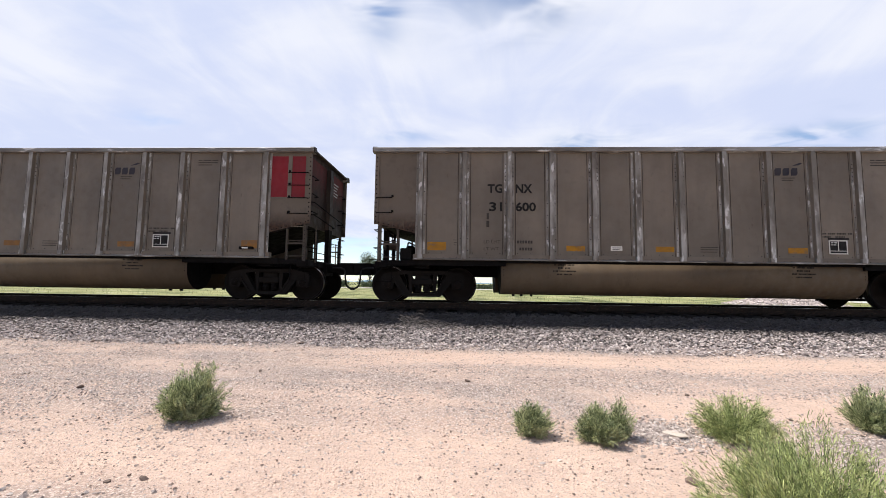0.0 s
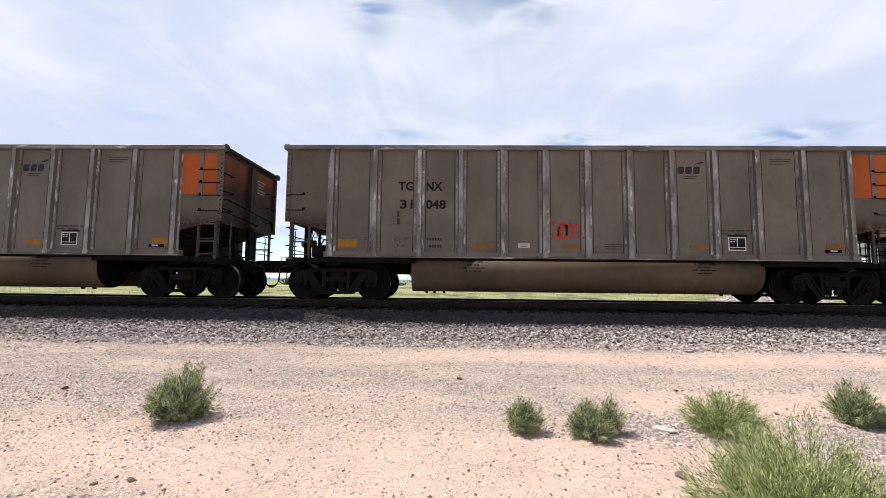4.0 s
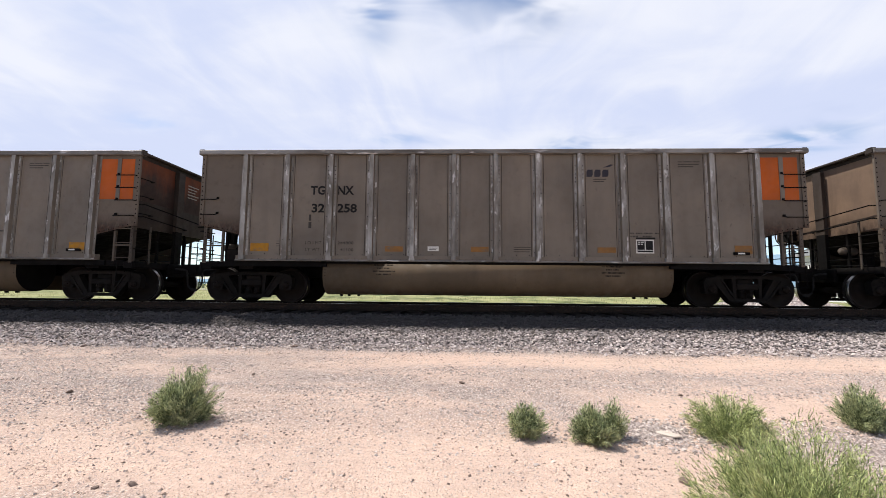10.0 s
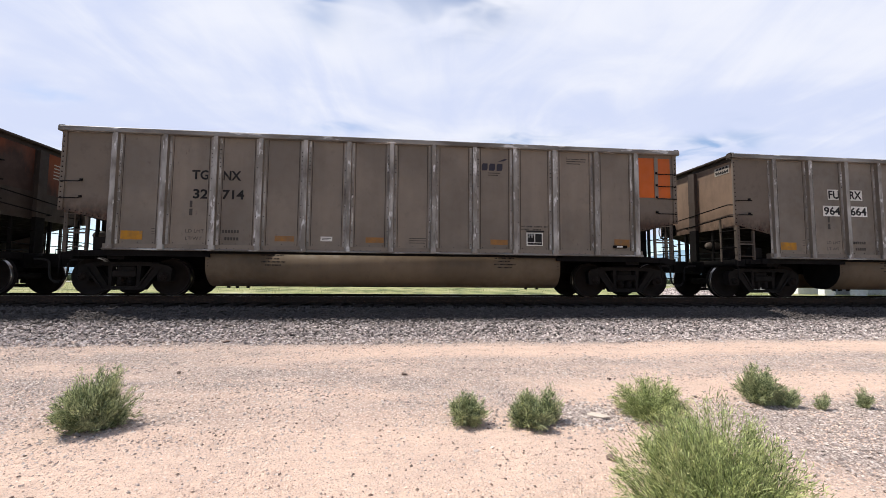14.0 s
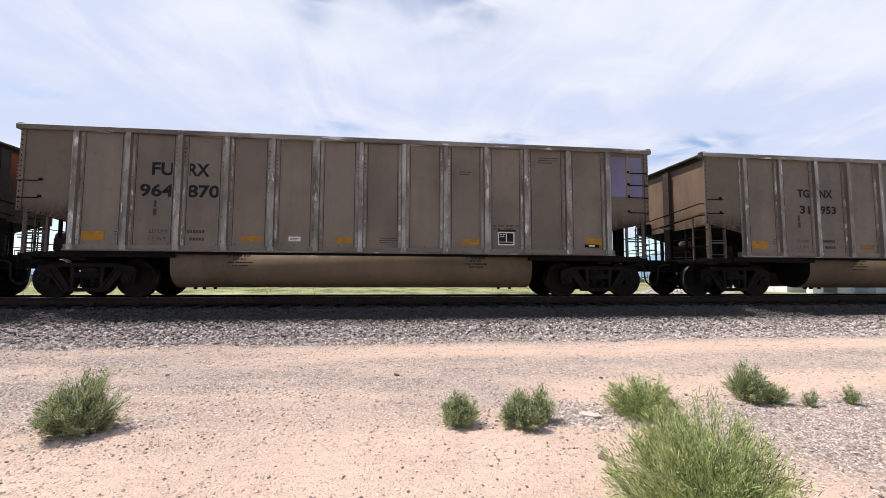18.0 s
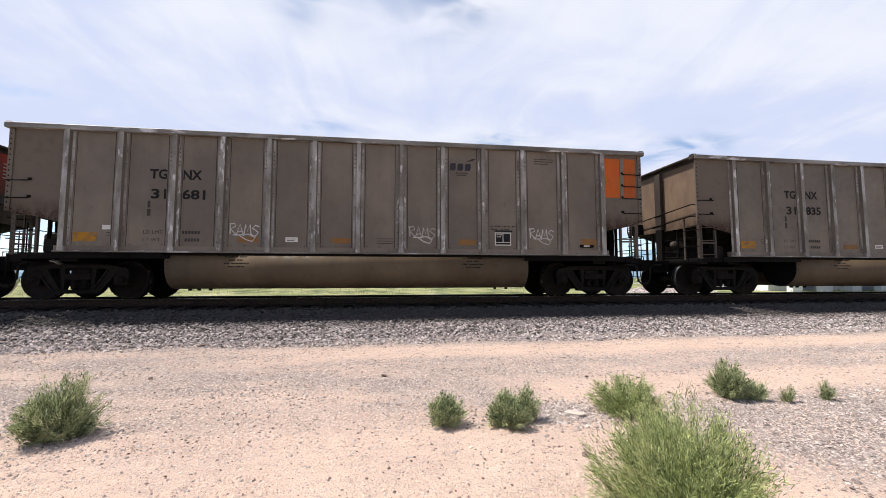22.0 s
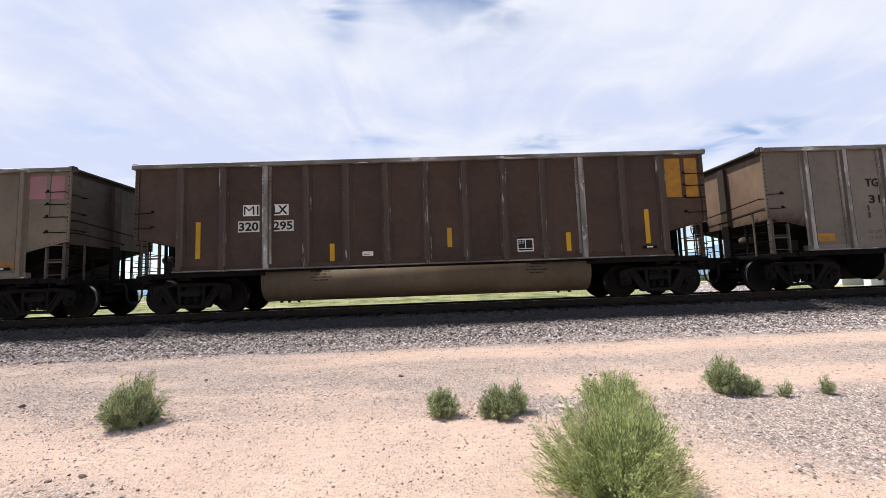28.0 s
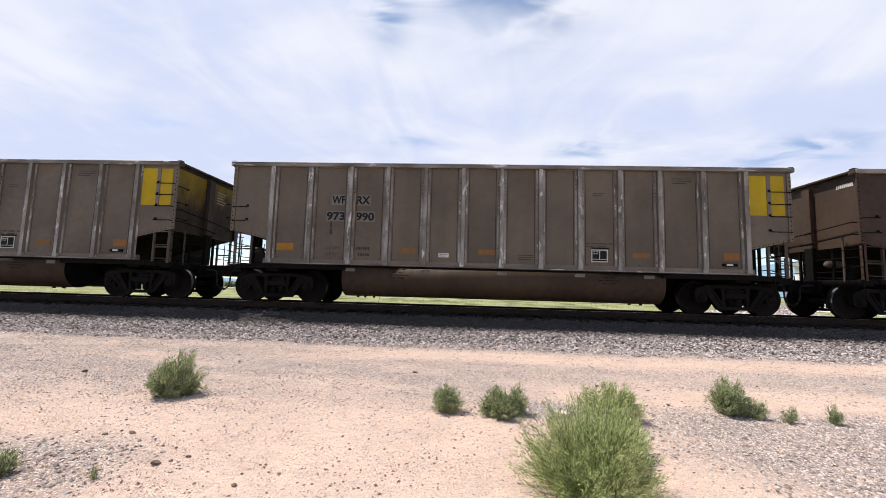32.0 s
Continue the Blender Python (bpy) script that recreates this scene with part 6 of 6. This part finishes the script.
def shrub(x, y, wide, high, stems, per, seed, leafmat, label, lean=(0.0, 0.0), fine=1.0):
    """A desert shrub: many thin stems fanning up from one foot, set all along with narrow leaves."""
    rng = np.random.default_rng(seed)
    root = new("shrub")
    root.matrix_basis = pose(x, y, ground_z(x, y) + lumps(x, y) - 0.01)
    tagged(root, label, "shrub", "desert shrubs beside the track")
    bm = bmesh.new()
    pts, ways = [], []
    silky = 1.0 if leafmat is LEAFBIG else 0.0
    for i in range(stems):
        # stems end all over an uneven dome, the outer ones lying low and turning up
        a, up = rng.uniform(0, 2 * math.pi), rng.uniform(0.10, 1.0) ** 0.9
        out = math.sqrt(max(0.0, 1 - up * up))
        far = rng.choice((0.62, 0.8, 0.92, 1.0, 1.08)) * rng.uniform(0.92, 1.05) * (1 + 0.16 * math.sin(3 * a + seed) * out)
        reach, top = wide / 2 * out * far, high * up * far + 0.02
        foot = Vector((0.10 * wide * math.cos(a) * out, 0.10 * wide * math.sin(a) * out, 0))
        end = Vector((reach * math.cos(a) + lean[0] * top, reach * math.sin(a) + lean[1] * top, top))
        bend = Vector(rng.normal(size=3)) * reach * 0.06
        line = [foot.lerp(end, u) + bend * math.sin(math.pi * u) for u in (0, 0.25, 0.5, 0.75, 1.0)]
        for p in line:
            p.z = max(p.z, 0.012)
        tube(bm, line, 0.0028, 3, 0.3)
        for j in range(per):
            u = rng.uniform(0.12, 1.0) ** 0.8
            s = min(3, int(u * 4))
            p = line[s].lerp(line[s + 1], u * 4 - s)
            d = (line[s + 1] - line[s]).normalized()
            w = np.array(d) * (1.2 + 0.1 * silky) + rng.normal(size=3) * (0.42 + 0.08 * silky) + np.array([0, 0, 0.12])
            pts.append(np.array(p) + rng.normal(size=3) * 0.016 * fine)
            ways.append(w / np.linalg.norm(w))
    tagged(part("stalk", bm, STEM, root), kind="stuff")
    n = len(pts)
    v, q, t = blades(rng, np.array(pts), np.array(ways), rng.uniform(0.018 - 0.004 * silky, 0.060 - 0.008 * silky, n) * fine, rng.uniform(0.0042 - 0.0008 * silky, 0.0080 - 0.0032 * silky, n) * fine)
    tagged(piece("foliage", leaf_mesh("foliage", v, q, t), leafmat, root), kind="stuff")
    return root


shrub(-2.62, 3.98, 0.58, 0.47, 190, 115, 1, LEAF, "rounded grey-green desert shrub on pale sand", (0.03, 0))
shrub(0.63, 3.80, 0.36, 0.24, 80, 95, 2, LEAF, "small grey-green desert shrub with a loose stem")
shrub(1.22, 3.72, 0.40, 0.27, 90, 95, 3, LEAF, "low grey-green desert shrub on gravelly sand", (-0.1, 0))
shrub(1.40, 3.80, 0.22, 0.31, 45, 70, 4, LEAF, "upright grey-green shoot beside a low shrub", (0.1, 0))
shrub(2.44, 3.84, 0.70, 0.36, 180, 110, 5, LEAFBIG, "bushy light green desert shrub behind a larger one", (0.05, 0))
shrub(1.71, 2.12, 1.00, 0.66, 420, 150, 6, LEAFBIG, "large feathery yellow-green shrub with long fine stems", (0.02, 0.04))
shrub(2.12, 2.86, 0.60, 0.34, 190, 90, 7, LEAFBIG, "spreading feathery green shrub joined to a larger one")
shrub(3.90, 4.15, 0.43, 0.37, 120, 110, 8, LEAF, "grey-green desert shrub leaning over gravel", (-0.05, 0))
shrub(4.08, 4.04, 0.20, 0.17, 40, 48, 9, LEAF, "low sprig of grey-green desert shrub", (0.25, -0.05))
shrub(4.38, 3.93, 0.16, 0.19, 30, 44, 10, LEAF, "small upright green tuft on gravel", fine=0.6)
shrub(4.83, 3.90, 0.15, 0.20, 36, 60, 11, LEAF, "small dense green tuft on gravel", fine=0.6)
shrub(-1.81, 2.04, 0.07, 0.06, 12, 18, 12, LEAF, "tiny green sprig on gravel", fine=0.6)
shrub(-2.52, 2.03, 0.22, 0.16, 40, 40, 13, LEAF, "small green tuft on pale gravel")


def loose_bits():
    """Pieces that lie on the sand by themselves."""
    bm = bmesh.new()
    prism(bm, [(-0.11, -0.03), (0.07, -0.045), (0.11, -0.01), (0.09, 0.035), (-0.07, 0.045)], "z", 0, 0.014)
    bmesh.ops.bevel(bm, geom=bm.edges[:], offset=0.003, segments=1, affect="EDGES")
    ob = part("wood_scrap", bm, PLANK, m=pose(1.92, 3.87, ground_z(1.92, 3.87) + 0.012, 6, -4, -48))
    tagged(ob, "bleached flat wood scrap lying on gravel", "wood scrap")
    rng = np.random.default_rng(9)
    spots = ((1.63, 3.06, 0.055), (2.95, 4.6, 0.035), (3.3, 4.35, 0.04), (2.7, 5.1, 0.035), (3.35, 5.0, 0.035), (-2.40, 2.78, 0.028), (-2.32, 2.87, 0.022), (-2.18, 2.83, 0.034), (-1.88, 2.72, 0.022), (-1.53, 2.28, 0.045), (-1.45, 2.34, 0.024), (-1.37, 2.43, 0.026), (-1.70, 2.58, 0.018), (-1.57, 2.56, 0.020), (-0.78, 2.06, 0.030), (-0.54, 2.24, 0.022), (-0.70, 2.33, 0.018), (-4.54, 4.76, 0.050), (-2.81, 5.70, 0.045), (0.09, 5.44, 0.045), (-6.98, 7.50, 0.070), (-3.08, 7.77, 0.080))
    for x, y, r in spots:
        me = rubble("stone", np.array([[0.0, 0, 0]]), np.array([r * 0.8]), ICO_V, ICO_F, rng, 0.6)
        r *= 0.8
        tagged(piece("stone", me, DARKSTONE, m=pose(x, y, ground_z(x, y) + lumps(x, y) + r * 0.3)), "dark brown stone lying on pale sand", "stone", "loose stones on the sand")


loose_bits()


# ---------------------------------------------------------------- beyond the track
def far_grass():
    rng = np.random.default_rng(21)
    n = 26000
    x, y = rng.uniform(-60, 75, n), 15.5 + 55 * rng.uniform(0, 1, n) ** 1.7
    z = np.array([ground_z(a, b) for a, b in zip(x, y)])
    way = rng.normal(size=(n, 3)) * 0.3 + np.array([0, 0, 1.0])
    way /= np.linalg.norm(way, axis=1)[:, None]
    v, q, t = blades(rng, np.stack([x, y, z], 1), way, rng.uniform(0.10, 0.28, n), rng.uniform(0.012, 0.03, n))
    tagged(piece("field_grass", leaf_mesh("field_grass", v, q, t), GRASS), "dry yellow-green grass beyond the track", "grass", kind="stuff")


far_grass()


def limb(bm, rng, p, d, length, r, depth, tips):
    """A limb that forks as it grows."""
    line = [p]
    for i in range(3):
        d = (d + Vector(rng.normal(size=3)) * 0.13 + Vector((0, 0, 0.05))).normalized()
        line.append(line[-1] + d * length / 3)
    tube(bm, line, r, 5, 0.62)
    tips.append(line[-1])
    if depth:
        for k in range(3 if depth > 1 else 2):
            nd = (d + Vector(rng.normal(size=3)) * 0.45).normalized()
            limb(bm, rng, line[-1 if k else -2], nd, length * rng.uniform(0.6, 0.85), r * 0.55, depth - 1, tips)


def tree(x, y, high, spread, seed, leaves, label):
    rng = np.random.default_rng(seed)
    root = tagged(new("tree"), label, "tree", "trees across the field")
    root.matrix_basis = pose(x, y, ground_z(x, y) - 0.05)
    bm, tips = bmesh.new(), []
    tube(bm, [(0, 0, 0), (0.05, 0.02, high * 0.12), (0.03, 0, high * 0.26)], high * 0.026, 8, 0.75)
    for k in range(5):
        a = 2 * math.pi * k / 5 + rng.uniform(-0.4, 0.4)
        limb(bm, rng, Vector((0.03, 0, high * rng.uniform(0.16, 0.26))), Vector((spread * math.cos(a), spread * math.sin(a), 1.0)).normalized(), high * 0.30, high * 0.013, 3, tips)
    part("trunk", bm, BARK, root)
    if leaves:
        n = leaves
        base = np.array([tips[i] for i in rng.integers(0, len(tips), n)]) + rng.normal(size=(n, 3)) * high * 0.045
        way = rng.normal(size=(n, 3))
        way /= np.linalg.norm(way, axis=1)[:, None]
        v, q, t = blades(rng, base, way, rng.uniform(0.14, 0.34, n), rng.uniform(0.07, 0.16, n))
        tagged(piece("crown", leaf_mesh("crown", v, q, t), DARKLEAF, root), kind="stuff")


tree(0.0, 88, 9.5, 0.22, 31, 0, "bare grey tree with thin upright branches")
tree(-6.2, 92, 8.0, 0.7, 32, 5000, "dusty green tree with an open crown")
tree(-9.5, 96, 6.5, 0.7, 33, 4200, "dusty green tree with a thin crown")
tree(-3.4, 98, 5.0, 0.7, 34, 2500, "low dusty green tree among brush")
tree(-24, 105, 8.5, 0.7, 35, 4500, "dusty green tree beyond the road")
tree(30, 110, 6, 0.7, 36, 4000, "dusty green tree beyond the road")


def brush(x, y, wide, high, seed):
    rng = np.random.default_rng(seed)
    n = int(260 * wide)
    c = rng.normal(size=(n, 3)) * np.array([wide * 0.3, wide * 0.16, high * 0.28]) + np.array([0, 0, high * 0.45])
    c[:, 2] = np.abs(c[:, 2])
    way = rng.normal(size=(n, 3)) + np.array([0, 0, 0.6])
    way /= np.linalg.norm(way, axis=1)[:, None]
    v, q, t = blades(rng, c, way, rng.uniform(0.2, 0.5, n), rng.uniform(0.08, 0.2, n))
    ob = piece("brush", leaf_mesh("brush", v, q, t), DARKLEAF, m=pose(x, y, ground_z(x, y)))
    tagged(ob, "low dusty green brush beside the road", "brush", "brush along the road")


r = random.Random(77)
for i in range(30):
    brush(-75 + 5.6 * i + r.uniform(-2, 2), 84 + r.uniform(-3, 8), r.uniform(3.0, 5.5), r.uniform(0.8, 1.5), 200 + i)


def far_road():
    verts = [(x, y, ground_z(x, y) + 0.06) for y in (68, 76) for x in (-900, 900)]
    ob = piece("road", sheet_mesh("road", verts, [(0, 1, 3, 2)]), CONCRETE)
    tagged(ob, "pale dusty road along the far side of the field", "road", kind="structure")


far_road()


def far_ridge():
    """A hazy mountain ridge on the horizon, highest towards one side."""
    n, r = 160, 3600.0
    verts, faces = [], []
    for i in range(n + 1):
        az = -75 + 150 * i / n
        el = 0.15 + 3.8 * math.exp(-((az - 38) / 9) ** 2) + 1.0 * math.exp(-((az + 42) / 12) ** 2) + 0.3 * noise.noise((az * 0.13, 2, 0)) + 0.25 * noise.noise((az * 0.5, 7, 0))
        a, top = radians(az), r * math.tan(radians(max(0.05, el)))
        for k, h in ((1.0, -10), (1.0, top * 0.55), (1.06, top)):
            verts.append((r * k * math.sin(a), r * k * math.cos(a), h))
        if i:
            b = 3 * i
            faces += [(b - 3, b, b + 1, b - 2), (b - 2, b + 1, b + 2, b - 1)]
    s = Shade("hazy_blue_mountain", 1.0, 0, 0.0)
    s.place(False)
    # distance haze is painted in: the ridge itself glows pale blue
    c = s.mix(s.noise(0.004, 5), (0.27, 0.42, 0.56), (0.33, 0.48, 0.61))
    s.put(s.bsdf.inputs["Emission Color"], c)
    s.bsdf.inputs["Emission Strength"].default_value = 0.9
    ob = piece("far_mountains", sheet_mesh("far_mountains", verts, faces), s.done((0.05, 0.07, 0.09)))
    tagged(ob, "hazy blue mountain ridge on the horizon", "backdrop", kind="structure")


far_ridge()


def gravel_heap():
    rng = np.random.default_rng(41)
    n = 6000
    a, f = rng.uniform(0, 2 * np.pi, n), np.sqrt(rng.uniform(0, 1, n))
    x, y = 3.6 * f * np.cos(a), 2.2 * f * np.sin(a)
    z = 0.75 * np.clip(1 - f, 0, 1)
    me = rubble("gravel_heap", np.stack([x, y, z], 1), rng.uniform(0.05, 0.12, n), OCT_V, OCT_F, rng)
    ob = piece("gravel_heap", me, BALLAST, m=pose(20.5, 27.0, ground_z(20, 27)))
    tagged(ob, "low heap of pale grey gravel beyond the track", "gravel heap", kind="stuff")


gravel_heap()


def pole(x, y, high):
    root = tagged(new("utility_pole"), "wooden utility pole with a crossarm", "utility pole", "utility poles along the road")
    root.matrix_basis = pose(x, y, ground_z(x, y))
    part("post", tube(bmesh.new(), [(0, 0, -0.3), (0, 0, high)], 0.15, 8, 0.7), BARK, root)
    part("crossarm", box(bmesh.new(), -1.2, 1.2, -0.06, 0.06, high - 0.7, high - 0.58), BARK, root)
    for dx in (-1.05, -0.4, 0.4, 1.05):
        part("insulator", tube(bmesh.new(), [(dx, 0, high - 0.58), (dx, 0, high - 0.38)], 0.04, 6), IRON, root)


for i in range(4):
    pole(-70 + 45 * i, 79, 8.5)


def warehouse():
    """White sheet-metal building with pillars along its front."""
    x0, x1, y0, y1, h = 31.0, 62.0, 27.0, 38.0, 4.2
    g = ground_z(x0, y0) - 0.05
    root = tagged(new("warehouse"), "long white metal building with square pillars", "building")
    root.matrix_basis = pose(0, 0, g)
    bm = box(bmesh.new(), x0, x1, y0 + 2.0, y1, 0, h - 0.2)
    part("wall", bm, SIDING, root)
    bm = prism(bmesh.new(), [(y0 - 0.4, h - 0.2), (y1 + 0.4, h - 0.2), (y1 + 0.4, h), ((y0 + y1) / 2, h + 1.3), (y0 - 0.4, h)], "x", x0 - 0.4, x1 + 0.4)
    part("roof", bm, ROOFING, root)
    x = x0
    while x <= x1:
        part("pillar", box(bmesh.new(), x, x + 0.9, y0, y0 + 0.5, 0, h - 0.2, 0.02), SIDING, root)
        x += 2.7
    for i in range(5):
        a = x0 + 2 + 6 * i
        part("door", box(bmesh.new(), a, a + 2.4, y0 + 1.94, y0 + 2.0, 0, 2.6), ROOFING, root)


warehouse()


# ---------------------------------------------------------------- what moves
# where the leading end of car 0 stands along the track
HEAD = [
    (0, -2.232), (1, -18.918), (2, -35.891), (3, -52.862), (4.5, -78.181), (6, -103.478),
    (7, -120.036), (8, -137.071), (9, -153.843), (10, -170.297), (11, -187.005), (12, -204.006),
    (13, -220.363), (14, -236.991), (15.5, -261.789), (17, -286.618), (18, -303.051), (19, -319.239),
    (20, -335.883), (21, -352.290), (22, -368.341), (23, -384.640), (24, -401.153), (25, -417.137),
    (26.5, -441.468), (28, -465.607), (29, -481.709), (30, -497.762), (31, -513.508), (32, -529.844),
]


def motions():
    """The train rolls along the track; its wheels turn with it."""
    for k, root in TRAIN.items():
        walk(root, [(t, pose(x + LIP + PITCH * k, TRACK_Y, RAIL_Z)) for t, x in HEAD])
    times, places = [t for t, x in HEAD], [x for t, x in HEAD]
    spin = []
    for i in range(32 * FPS + 1):
        t = i / FPS
        spin.append((t, math.degrees(np.interp(t, times, places) / WHEEL_R)))
    sets = {}
    for root in TRAIN.values():
        for ob in root.children_recursive:
            if ob.name.split(".")[0] == "wheelset":
                sets.setdefault(round(ob.matrix_basis.translation.x, 2), []).append(ob)
    for x, obs in sets.items():
        walk(obs[0], [(t, pose(x, 0, WHEEL_R, 0, a, 0)) for t, a in spin])
        keys = obs[0].animation_data
        for ob in obs[1:]:
            ob.rotation_mode = "QUATERNION"
            same = ob.animation_data_create()
            same.action = keys.action
            same.action_slot = keys.action_slot


motions()
